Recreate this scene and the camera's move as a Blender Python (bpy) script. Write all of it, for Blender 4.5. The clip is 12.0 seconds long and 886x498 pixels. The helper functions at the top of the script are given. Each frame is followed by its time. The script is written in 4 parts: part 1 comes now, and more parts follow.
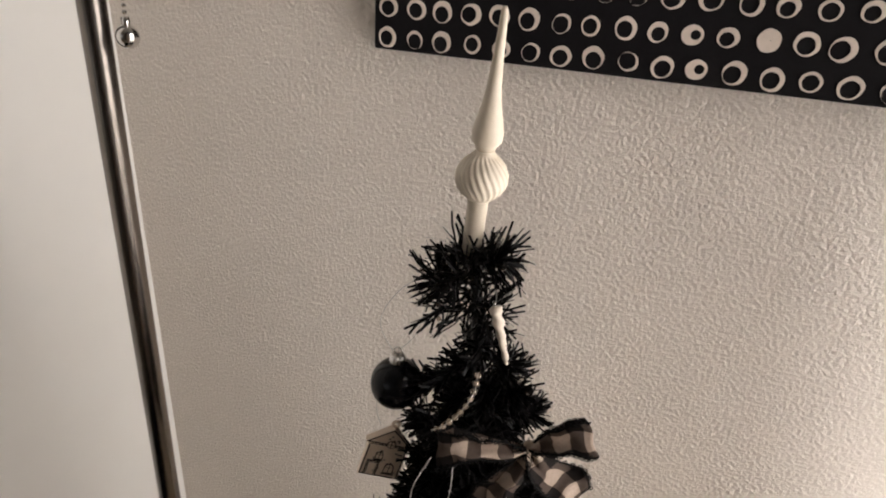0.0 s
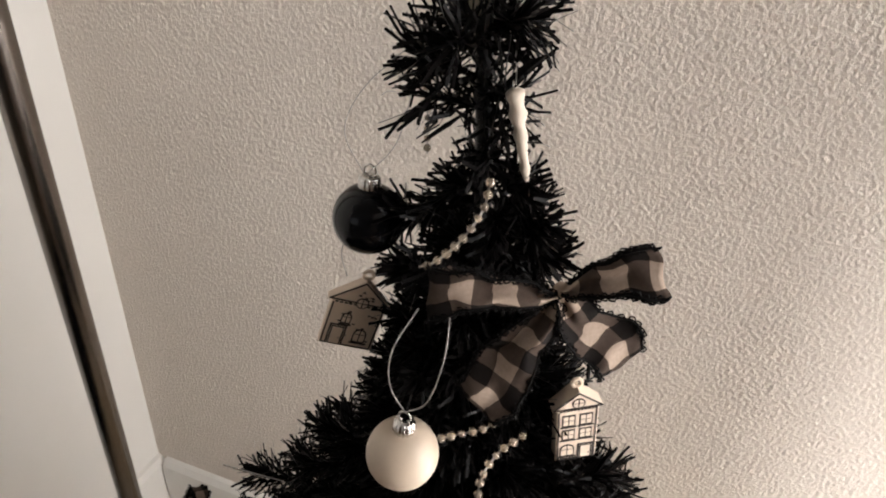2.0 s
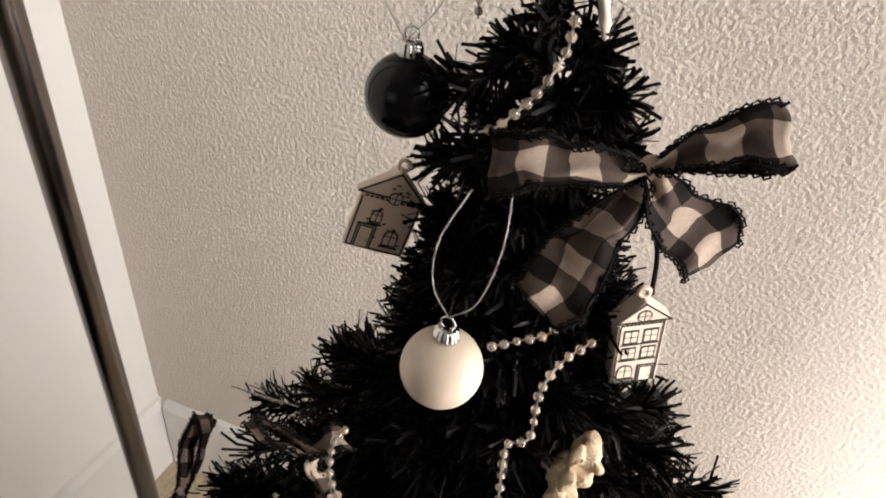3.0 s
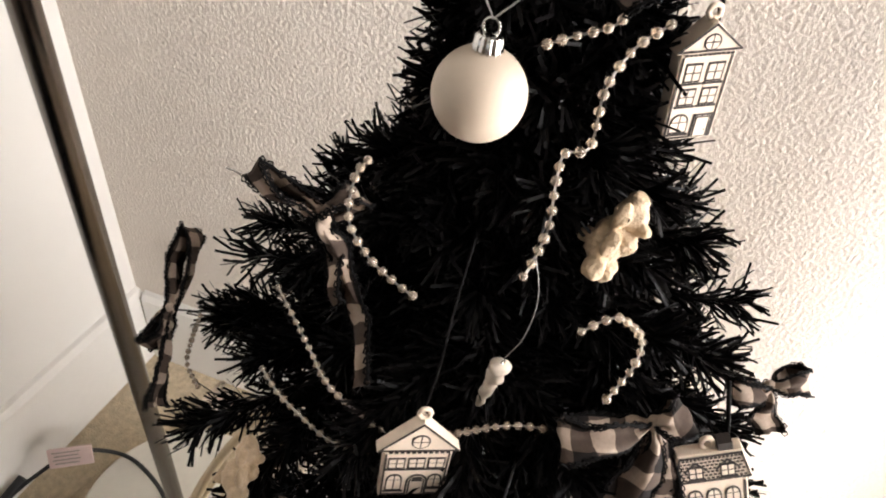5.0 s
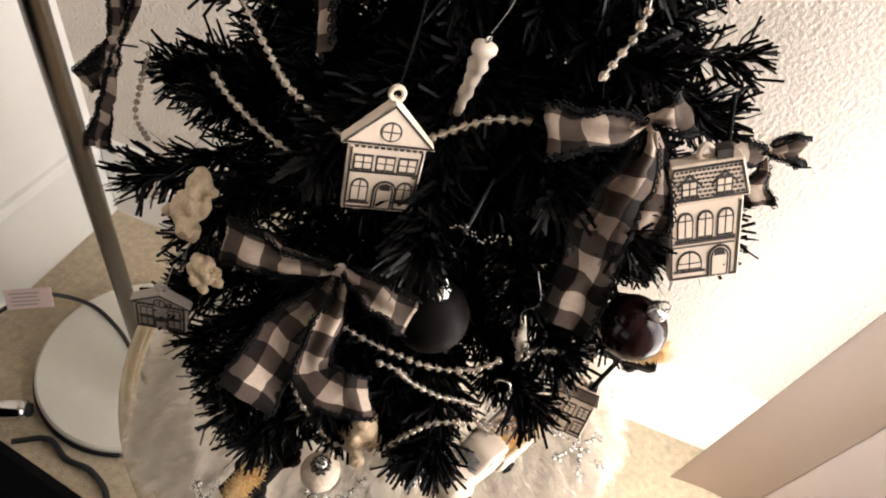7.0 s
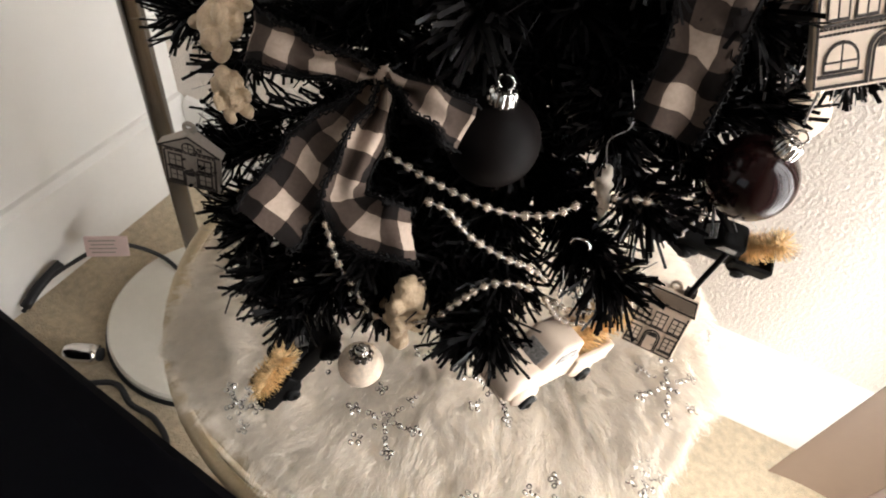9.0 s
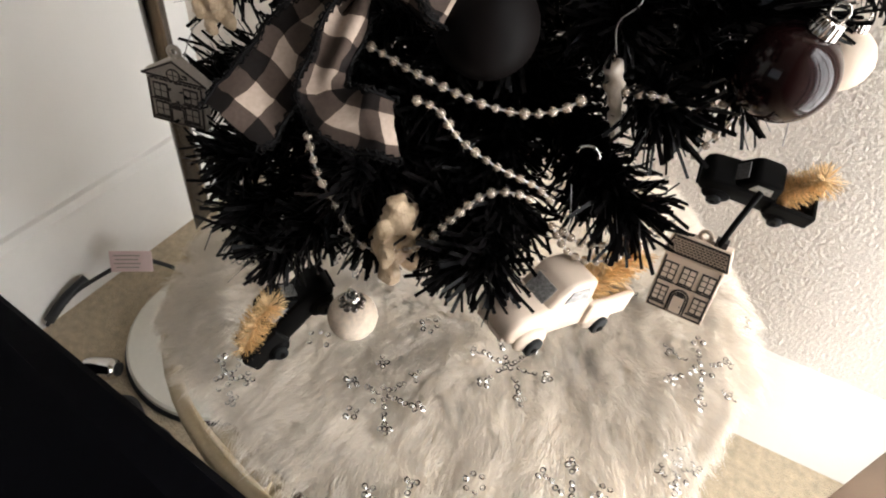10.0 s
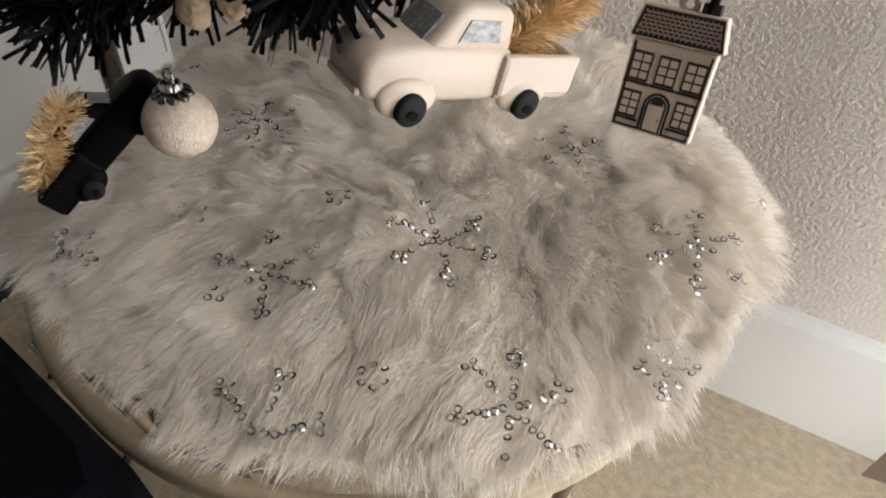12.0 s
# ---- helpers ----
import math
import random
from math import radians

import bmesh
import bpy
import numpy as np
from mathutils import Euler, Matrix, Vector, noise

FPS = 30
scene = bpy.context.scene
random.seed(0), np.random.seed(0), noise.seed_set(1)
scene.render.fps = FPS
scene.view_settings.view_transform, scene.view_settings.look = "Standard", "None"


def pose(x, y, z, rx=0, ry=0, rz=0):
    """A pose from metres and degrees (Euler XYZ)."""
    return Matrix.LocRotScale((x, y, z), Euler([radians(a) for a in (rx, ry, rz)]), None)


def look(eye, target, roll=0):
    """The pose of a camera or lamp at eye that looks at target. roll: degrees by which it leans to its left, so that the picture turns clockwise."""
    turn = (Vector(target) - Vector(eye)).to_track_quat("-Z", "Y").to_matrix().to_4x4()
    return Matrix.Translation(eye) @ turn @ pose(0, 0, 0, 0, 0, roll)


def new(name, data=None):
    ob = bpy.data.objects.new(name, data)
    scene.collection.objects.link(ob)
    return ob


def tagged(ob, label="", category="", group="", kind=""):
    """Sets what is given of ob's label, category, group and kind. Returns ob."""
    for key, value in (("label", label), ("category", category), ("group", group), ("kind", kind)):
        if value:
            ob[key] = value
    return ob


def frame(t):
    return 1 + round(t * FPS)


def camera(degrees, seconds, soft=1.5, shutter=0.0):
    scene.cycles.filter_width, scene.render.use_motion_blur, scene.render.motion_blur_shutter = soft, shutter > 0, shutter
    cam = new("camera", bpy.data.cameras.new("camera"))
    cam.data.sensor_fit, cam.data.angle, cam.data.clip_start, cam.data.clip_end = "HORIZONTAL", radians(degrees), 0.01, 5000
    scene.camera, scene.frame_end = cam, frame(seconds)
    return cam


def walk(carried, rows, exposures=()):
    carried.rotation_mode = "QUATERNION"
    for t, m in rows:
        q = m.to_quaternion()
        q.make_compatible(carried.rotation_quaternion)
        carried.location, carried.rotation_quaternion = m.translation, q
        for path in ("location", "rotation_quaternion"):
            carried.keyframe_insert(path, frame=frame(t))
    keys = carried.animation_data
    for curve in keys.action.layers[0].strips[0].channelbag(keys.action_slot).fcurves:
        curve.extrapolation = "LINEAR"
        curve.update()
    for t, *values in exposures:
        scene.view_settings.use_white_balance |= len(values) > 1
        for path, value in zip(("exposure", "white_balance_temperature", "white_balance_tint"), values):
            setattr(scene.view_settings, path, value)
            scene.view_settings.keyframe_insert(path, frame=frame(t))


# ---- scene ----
cam = camera(70.4, 12.0, soft=2.0)
PATH = [
    (0, (0.008, 0.145, 0.999), (-0.67, 1.824, 0.151), 3.7),
    (0.5, (0.004, 0.159, 0.982), (-0.643, 1.826, 0.086), 4.4),
    (1, (-0.001, 0.177, 0.958), (-0.594, 1.832, 0.004), 5.2),
    (1.5, (-0.006, 0.191, 0.936), (-0.573, 1.818, -0.08), 5.5),
    (2, (-0.017, 0.201, 0.916), (-0.558, 1.794, -0.165), 5.5),
    (2.5, (-0.03, 0.205, 0.898), (-0.56, 1.771, -0.228), 6.1),
    (3, (-0.034, 0.209, 0.876), (-0.536, 1.744, -0.303), 7.2),
    (3.2, (-0.034, 0.209, 0.87), (-0.522, 1.737, -0.324), 7.5),
    (4.8, (-0.041, 0.193, 0.821), (-0.417, 1.653, -0.493), 9.7),
    (5, (-0.037, 0.19, 0.81), (-0.402, 1.635, -0.524), 10.2),
    (5.5, (-0.034, 0.185, 0.789), (-0.338, 1.587, -0.604), 12.4),
    (6, (-0.027, 0.181, 0.776), (-0.271, 1.547, -0.664), 14.2),
    (6.5, (-0.02, 0.172, 0.763), (-0.237, 1.506, -0.712), 15.3),
    (7, (-0.016, 0.163, 0.747), (-0.209, 1.464, -0.76), 17.0),
    (7.2, (-0.015, 0.16, 0.742), (-0.206, 1.449, -0.776), 17.4),
    (8.8, (0.002, 0.156, 0.688), (-0.364, 1.388, -0.845), 13.3),
    (9, (0.007, 0.154, 0.68), (-0.424, 1.379, -0.841), 11.0),
    (9.5, (0.02, 0.145, 0.656), (-0.5, 1.397, -0.814), 9.2),
    (10, (0.029, 0.149, 0.64), (-0.566, 1.419, -0.786), 7.2),
    (10.5, (0.043, 0.155, 0.611), (-0.612, 1.442, -0.773), 5.3),
    (11, (0.046, 0.166, 0.585), (-0.615, 1.452, -0.797), 4.9),
    (11.5, (0.054, 0.17, 0.563), (-0.61, 1.457, -0.816), 4.6),
    (12, (0.064, 0.176, 0.553), (-0.6, 1.447, -0.842), 4.4),
]
walk(cam, [(t, look(eye, target, roll)) for t, eye, target, roll in PATH],
     [(0, -1.45, 6750, 13), (1.5, -1.38, 6700, 12.5), (3.0, -0.95, 6650, 12), (5.0, -0.6, 6600, 12), (6.5, -0.62, 6700, 12), (7.2, -0.7, 6750, 12), (9.5, -0.85, 6400, 9.5), (10.5, -1.15, 6300, 9), (12, -1.82, 6200, 9)])

# ---- light: daylight from the glazed opening in the right-hand wall ----
world = bpy.data.worlds.new("sky")
scene.world = world
world.use_nodes = True
wn = world.node_tree.nodes
sky = wn.new("ShaderNodeTexSky")
sky.sky_type, sky.sun_disc = "NISHITA", False
sky.sun_elevation, sky.sun_rotation = radians(40), radians(60)
world.node_tree.links.new(sky.outputs[0], wn["Background"].inputs[0])
wn["Background"].inputs[1].default_value = 0.1


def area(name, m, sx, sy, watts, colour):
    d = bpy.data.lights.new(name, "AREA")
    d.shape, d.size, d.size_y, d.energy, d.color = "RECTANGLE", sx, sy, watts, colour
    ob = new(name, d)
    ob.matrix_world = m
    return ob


# daylight at the sliding door on the right
area("daylight_door", look((0.50, 0.39, 0.72), (-1, 0.39, 0.62)), 0.46, 1.35, 34, (1.0, 0.985, 0.97))
# added fill from behind the camera, softening the room; its source is unseen
area("room_fill", look((-1.3, -2.95, 1.5), (-1.2, 0, 1.2)), 1.6, 1.2, 5.4, (1.0, 0.96, 0.9))


# ---- materials ----
def mat(name, colour, rough=0.6, metal=0.0, vary=0.08, scale=40.0, bump=0.0, bump_scale=300.0, bump_dist=0.001, spec=0.5,
        coat=0.0, sheen=0.0, translucent=0.0, island=0.0, each=0.0):
    m = bpy.data.materials.new(name)
    m.use_nodes = True
    n, l = m.node_tree.nodes, m.node_tree.links
    b = n["Principled BSDF"]
    b.inputs["Roughness"].default_value, b.inputs["Metallic"].default_value = rough, metal
    b.inputs["Specular IOR Level"].default_value = spec
    b.inputs["Coat Weight"].default_value = coat
    b.inputs["Sheen Weight"].default_value = sheen
    co = n.new("ShaderNodeTexCoord")
    big, fine = n.new("ShaderNodeTexNoise"), n.new("ShaderNodeTexNoise")
    big.inputs["Scale"].default_value, fine.inputs["Scale"].default_value = scale, scale * 9
    big.inputs["Detail"].default_value = fine.inputs["Detail"].default_value = 3
    l.new(co.outputs["Object"], big.inputs["Vector"]), l.new(co.outputs["Object"], fine.inputs["Vector"])
    add = n.new("ShaderNodeMath")
    add.operation = "ADD"
    l.new(big.outputs[0], add.inputs[0]), l.new(fine.outputs[0], add.inputs[1])
    ramp = n.new("ShaderNodeMapRange")
    ramp.inputs[1].default_value, ramp.inputs[2].default_value = 0.6, 1.4
    ramp.inputs[3].default_value, ramp.inputs[4].default_value = 1 - vary, 1 + vary
    l.new(add.outputs[0], ramp.inputs[0])
    hsv = n.new("ShaderNodeHueSaturation")
    hsv.inputs["Color"].default_value = (*colour, 1)
    l.new(ramp.outputs[0], hsv.inputs["Value"])
    col = hsv.outputs[0]
    if each:
        inf, r3, h3 = n.new("ShaderNodeObjectInfo"), n.new("ShaderNodeMapRange"), n.new("ShaderNodeHueSaturation")
        r3.inputs[3].default_value, r3.inputs[4].default_value = 1 - each, 1 + each
        l.new(inf.outputs["Random"], r3.inputs[0]), l.new(r3.outputs[0], h3.inputs["Value"])
        l.new(col, h3.inputs["Color"])
        col = h3.outputs[0]
    if island:
        geo, r2, h2 = n.new("ShaderNodeNewGeometry"), n.new("ShaderNodeMapRange"), n.new("ShaderNodeHueSaturation")
        r2.inputs[3].default_value, r2.inputs[4].default_value = 1 - island, 1 + island
        l.new(geo.outputs["Random Per Island"], r2.inputs[0]), l.new(r2.outputs[0], h2.inputs["Value"])
        l.new(col, h2.inputs["Color"])
        col = h2.outputs[0]
    l.new(col, b.inputs["Base Color"])
    if bump:
        bn, bt = n.new("ShaderNodeBump"), n.new("ShaderNodeTexNoise")
        bt.inputs["Scale"].default_value, bt.inputs["Detail"].default_value = bump_scale, 2
        bn.inputs["Strength"].default_value, bn.inputs["Distance"].default_value = bump, bump_dist
        l.new(co.outputs["Object"], bt.inputs["Vector"]), l.new(bt.outputs[0], bn.inputs["Height"])
        l.new(bn.outputs[0], b.inputs["Normal"])
    if translucent:
        tr, mix = n.new("ShaderNodeBsdfTranslucent"), n.new("ShaderNodeMixShader")
        l.new(col, tr.inputs[0])
        mix.inputs[0].default_value = translucent
        l.new(b.outputs[0], mix.inputs[1]), l.new(tr.outputs[0], mix.inputs[2])
        l.new(mix.outputs[0], n["Material Output"].inputs[0])
    return m


def plaid():
    """Woven buffalo check: black, grey and cream squares on the ribbon's UVs."""
    m = mat("buffalo_check", (0.6, 0.52, 0.46), 0.85, vary=0.1, scale=300, spec=0.15)
    n, l = m.node_tree.nodes, m.node_tree.links
    b = n["Principled BSDF"]
    uv, sep = n.new("ShaderNodeTexCoord"), n.new("ShaderNodeSeparateXYZ")
    l.new(uv.outputs["UV"], sep.inputs[0])
    half = []
    for k in (0, 1):
        f, g = n.new("ShaderNodeMath"), n.new("ShaderNodeMath")
        f.operation, g.operation = "FRACT", "GREATER_THAN"
        g.inputs[1].default_value = 0.5
        l.new(sep.outputs[k], f.inputs[0]), l.new(f.outputs[0], g.inputs[0])
        half.append(g)
    s = n.new("ShaderNodeMath")
    s.operation = "ADD"
    l.new(half[0].outputs[0], s.inputs[0]), l.new(half[1].outputs[0], s.inputs[1])
    d = n.new("ShaderNodeMath")
    d.operation = "DIVIDE"
    d.inputs[1].default_value = 2
    l.new(s.outputs[0], d.inputs[0])
    r = n.new("ShaderNodeValToRGB")
    r.color_ramp.interpolation = "CONSTANT"
    e = r.color_ramp.elements
    e[0].position, e[0].color = 0, (0.48, 0.375, 0.30, 1)
    e[1].position, e[1].color = 0.25, (0.088, 0.063, 0.050, 1)
    k = e.new(0.75)
    k.color = (0.010, 0.007, 0.006, 1)
    l.new(d.outputs[0], r.inputs[0])
    mul = n.new("ShaderNodeMixRGB")
    mul.blend_type = "MULTIPLY"
    mul.inputs[0].default_value = 0.35
    l.new(r.outputs[0], mul.inputs[1])
    w = n.new("ShaderNodeTexNoise")
    w.inputs["Scale"].default_value = 900
    l.new(uv.outputs["Object"], w.inputs["Vector"]), l.new(w.outputs[0], mul.inputs[2])
    l.new(mul.outputs[0], b.inputs["Base Color"])
    return m


WALL = mat("orange_peel_wall_paint", (0.73, 0.66, 0.59), 0.75, vary=0.02, scale=3, bump=1.0, bump_scale=270, bump_dist=0.0033)
WALL2 = mat("smooth_wall_paint", (0.80, 0.78, 0.74), 0.7, vary=0.015, scale=3, bump=0.08, bump_scale=160, bump_dist=0.0012)
TRIM = mat("satin_white_trim_paint", (0.80, 0.78, 0.74), 0.4, vary=0.02, scale=12)
CEIL = mat("ceiling_paint", (0.8, 0.78, 0.74), 0.85, vary=0.02, scale=4, bump=0.3, bump_scale=150)
CARPET = mat("beige_carpet_pile", (0.50, 0.405, 0.275), 0.95, vary=0.38, scale=110, bump=0.8, bump_scale=420, bump_dist=0.003, sheen=0.4)
BLIND = mat("tan_vinyl_blind", (0.18, 0.12, 0.08), 0.55, vary=0.03, scale=15, translucent=0.12)
NEEDLE = mat("black_pvc_needle", (0.0038, 0.0034, 0.0034), 0.30, vary=0.3, scale=60, spec=0.085, island=0.5)
TWIG = mat("black_wire", (0.012, 0.012, 0.013), 0.5)
FUR = mat("cream_faux_fur", (0.92, 0.86, 0.775), 0.8, vary=0.10, scale=22, sheen=0.35, translucent=0.45, island=0.05)
FURBASE = mat("fur_backing", (0.88, 0.83, 0.76), 0.9, vary=0.15, scale=35, bump=0.8, bump_scale=220, bump_dist=0.004)
SEQUIN = mat("silver_sequin", (0.62, 0.62, 0.61), 0.16, metal=1.0, vary=0.2, scale=200)
STEEL = mat("brushed_dark_steel", (0.20, 0.175, 0.155), 0.27, metal=1.0, vary=0.08, scale=20)
CHROME = mat("polished_chrome", (0.72, 0.70, 0.67), 0.12, metal=1.0, vary=0.06, scale=120)
BASEPAINT = mat("ivory_painted_metal", (0.70, 0.67, 0.59), 0.45, vary=0.04, scale=14)
CABLE = mat("black_rubber_cable", (0.012, 0.012, 0.013), 0.5)
TAG = mat("pale_pink_paper_tag", (0.72, 0.55, 0.52), 0.7, vary=0.06, scale=90)
RATTAN = mat("cream_painted_rattan", (0.46, 0.37, 0.24), 0.5, vary=0.14, scale=60, bump=0.2, bump_scale=500)
BROWNLEG = mat("dark_brown_wood", (0.09, 0.05, 0.03), 0.5, vary=0.25, scale=60)
CANVAS = mat("black_painted_canvas", (0.006, 0.005, 0.006), 0.75, spec=0.15, vary=0.25, scale=40, bump=0.25, bump_scale=1500, bump_dist=0.0004)
RINGPAINT = mat("cream_paint_stroke", (0.68, 0.58, 0.50), 0.6, vary=0.14, scale=160, bump=0.3, bump_scale=700, bump_dist=0.0004)
FABRIC = mat("black_woven_upholstery", (0.0022, 0.0022, 0.0034), 0.95, vary=0.3, scale=120, bump=0.4, bump_scale=1800, bump_dist=0.0006, spec=0.03)
CERAMIC = mat("matte_white_finial", (0.62, 0.54, 0.43), 0.42, vary=0.05, scale=60)
BLACKGLOSS = mat("gloss_black_bauble", (0.006, 0.006, 0.007), 0.10, vary=0.1, spec=0.22)
BLACKMATTE = mat("matte_black_bauble", (0.004, 0.0030, 0.0028), 0.48, spec=0.05, vary=0.15, scale=80)
DARKRED = mat("dark_garnet_bauble", (0.012, 0.004, 0.004), 0.12, vary=0.6, scale=500, spec=0.35)
WHITEBALL = mat("matte_white_bauble", (0.60, 0.49, 0.38), 0.38, vary=0.03, scale=60)
GLITTER = mat("white_glitter_bauble", (0.70, 0.57, 0.44), 0.22, vary=0.25, scale=700, bump=0.8, bump_scale=2600, bump_dist=0.0007, island=0.1)
WOOD = mat("whitewashed_plywood", (0.74, 0.605, 0.48), 0.65, vary=0.06, scale=70)
WOODEDGE = mat("pale_wood_edge", (0.36, 0.31, 0.26), 0.6, vary=0.12, scale=120)
PRINT = mat("burnt_black_print", (0.030, 0.022, 0.018), 0.8, vary=0.2, scale=200)
RESIN = mat("cream_resin_figurine", (0.52, 0.385, 0.25), 0.5, vary=0.16, scale=160, bump=0.5, bump_scale=800, bump_dist=0.0018)
ICE = mat("milky_glass_icicle", (0.62, 0.53, 0.44), 0.3, vary=0.06, scale=200)
BEAD = mat("pearl_bead", (0.74, 0.61, 0.48), 0.10, vary=0.25, scale=260, coat=0.5, each=0.3)
BEAD.node_tree.nodes["Principled BSDF"].inputs["Transmission Weight"].default_value = 0.7
TRUCKWHITE = mat("cream_ceramic_truck", (0.57, 0.46, 0.36), 0.4, vary=0.04, scale=60)
TRUCKBLACK = mat("satin_black_truck", (0.003, 0.0027, 0.0026), 0.55, spec=0.06, vary=0.2, scale=80)
TYRE = mat("charcoal_wheel_paint", (0.006, 0.006, 0.006), 0.6, spec=0.2, vary=0.15, scale=300)
WINDOWGLIT = mat("silver_glitter_window", (0.30, 0.29, 0.28), 0.45, metal=0.4, vary=0.8, scale=800)
SISAL = mat("tan_bottlebrush_sisal", (0.76, 0.54, 0.28), 0.7, vary=0.2, scale=200, island=0.25)
THREAD = mat("silver_thread", (0.36, 0.34, 0.32), 0.35, metal=0.7, vary=0.2, scale=500)
RIBBON = mat("black_satin_ribbon", (0.005, 0.0045, 0.0045), 0.6, spec=0.06)
CHECK = plaid()
GLASS = bpy.data.materials.new("door_glass")
GLASS.use_nodes = True
gb = GLASS.node_tree.nodes["Principled BSDF"]
gb.inputs["Transmission Weight"].default_value, gb.inputs["Roughness"].default_value = 1.0, 0.0


# ---- mesh helpers ----
def part(name, bm, material, parent=None, label="", smooth=False, bevel=0.0):
    me = bpy.data.meshes.new(name)
    bm.to_mesh(me)
    bm.free()
    me.materials.append(material)
    if smooth:
        for p in me.polygons:
            p.use_smooth = True
    ob = new(name, me)
    if parent:
        ob.parent = parent
    if bevel:
        md = ob.modifiers.new("edge", "BEVEL")
        md.width, md.segments, md.limit_method = bevel, 2, "ANGLE"
    if label:
        ob["label"] = label
    return ob


def thing(name, m, label, category, group="", kind=""):
    ob = new(name)
    ob.empty_display_size = 0.02
    ob.matrix_world = m
    return tagged(ob, label, category, group, kind)


def box(bm, c, s, m=None):
    r = bmesh.ops.create_cube(bm, size=1.0)
    M = Matrix.Translation(c) @ Matrix.Diagonal((*s, 1))
    bmesh.ops.transform(bm, matrix=(m @ M) if m else M, verts=r["verts"])
    return bm


def ball(bm, c, r, u=16, v=10, squash=(1, 1, 1)):
    k = bmesh.ops.create_uvsphere(bm, u_segments=u, v_segments=v, radius=r)
    bmesh.ops.transform(bm, matrix=Matrix.Translation(c) @ Matrix.Diagonal((*squash, 1)), verts=k["verts"])
    return bm


def rod(bm, a, b, r, r2=None, seg=10):
    a, b = Vector(a), Vector(b)
    k = bmesh.ops.create_cone(bm, cap_ends=True, segments=seg, radius1=r, radius2=r if r2 is None else r2, depth=(b - a).length)
    q = (b - a).to_track_quat("Z", "Y").to_matrix().to_4x4()
    bmesh.ops.transform(bm, matrix=Matrix.Translation((a + b) / 2) @ q, verts=k["verts"])
    return bm


def lathe(bm, profile, seg=24, ridge=None):
    rings = []
    for r, z in profile:
        row = []
        for i in range(seg):
            a = 2 * math.pi * i / seg
            rr = r + (ridge(a, r, z) if ridge else 0)
            row.append(bm.verts.new((rr * math.cos(a), rr * math.sin(a), z)))
        rings.append(row)
    for p, q in zip(rings, rings[1:]):
        for i in range(seg):
            bm.faces.new((p[i], p[(i + 1) % seg], q[(i + 1) % seg], q[i]))
    bm.faces.new(rings[0][::-1]), bm.faces.new(rings[-1])
    return bm


def smooth_path(pts, n):
    """n points on a Catmull-Rom curve through pts."""
    P = [Vector(p) for p in pts]
    P = [2 * P[0] - P[1]] + P + [2 * P[-1] - P[-2]]
    out = []
    for k in range(n):
        u = k / (n - 1) * (len(P) - 3)
        i = min(int(u), len(P) - 4)
        t = u - i
        a, b, c, d = P[i:i + 4]
        out.append(0.5 * (2 * b + (c - a) * t + (2 * a - 5 * b + 4 * c - d) * t * t + (3 * b - a - 3 * c + d) * t ** 3))
    return out


def tube(bm, pts, r, seg=8, closed=False):
    P = [Vector(p) for p in pts]
    rings = []
    for i, p in enumerate(P):
        q = P[(i + 1) % len(P)] if closed or i + 1 < len(P) else p
        o = P[i - 1] if closed or i > 0 else p
        t = (q - o).normalized()
        x = t.cross(Vector((0.31, 0.17, 0.93))).normalized()
        y = t.cross(x)
        rad = r(i / len(P)) if callable(r) else r
        rings.append([bm.verts.new(p + rad * (math.cos(2 * math.pi * k / seg) * x + math.sin(2 * math.pi * k / seg) * y)) for k in range(seg)])
    pairs = list(zip(rings, rings[1:])) + ([(rings[-1], rings[0])] if closed else [])
    for a, b in pairs:
        for k in range(seg):
            bm.faces.new((a[k], a[(k + 1) % seg], b[(k + 1) % seg], b[k]))
    if not closed:
        bm.faces.new(rings[0][::-1]), bm.faces.new(rings[-1])
    return bm


def raw(name, verts, faces, material, parent=None, label=""):
    me = bpy.data.meshes.new(name)
    me.from_pydata(verts, [], faces)
    me.materials.append(material)
    ob = new(name, me)
    if parent:
        ob.parent = parent
    if label:
        ob["label"] = label
    return ob


# ---- the setting ----
WX, WY, RX = -0.574, 0.638, 0.42          # left wall, back wall at the corner, right wall
BACK = pose(WX, WY, 0, 0, 0, 2.3)


def slab(name, c, s, material, kind="structure", bevel=0.0):
    ob = part(name, box(bmesh.new(), c, s), material, bevel=bevel)
    return tagged(ob, kind=kind)


tagged(slab("floor", (-1.2, -1.2, -0.05), (4.6, 4.2, 0.1), CARPET), "beige cut-pile carpet covering the whole floor", "carpet")
wall_back = slab("wall_back", (0.6, 0.06, 0), (1.4, 0.12, 2.4), WALL)
wall_back.matrix_world = BACK @ pose(0, 0, 1.2)
tagged(wall_back, "warm white wall with orange-peel texture", "wall")
tagged(slab("wall_left", (WX - 0.06, 0.155, 1.2), (0.12, 1.0, 2.4), WALL2), "smooth white painted wall", "wall")
# unseen walls, added so the room widens and bounces ambient light
slab("unseen_wall_jog", (-1.96, -0.285, 1.2), (2.66, 0.12, 2.4), WALL2)
slab("unseen_wall_far_left", (-3.35, -1.8, 1.2), (0.12, 2.91, 2.4), WALL2)
slab("ceiling", (-1.2, -1.2, 2.45), (4.6, 4.2, 0.1), CEIL)
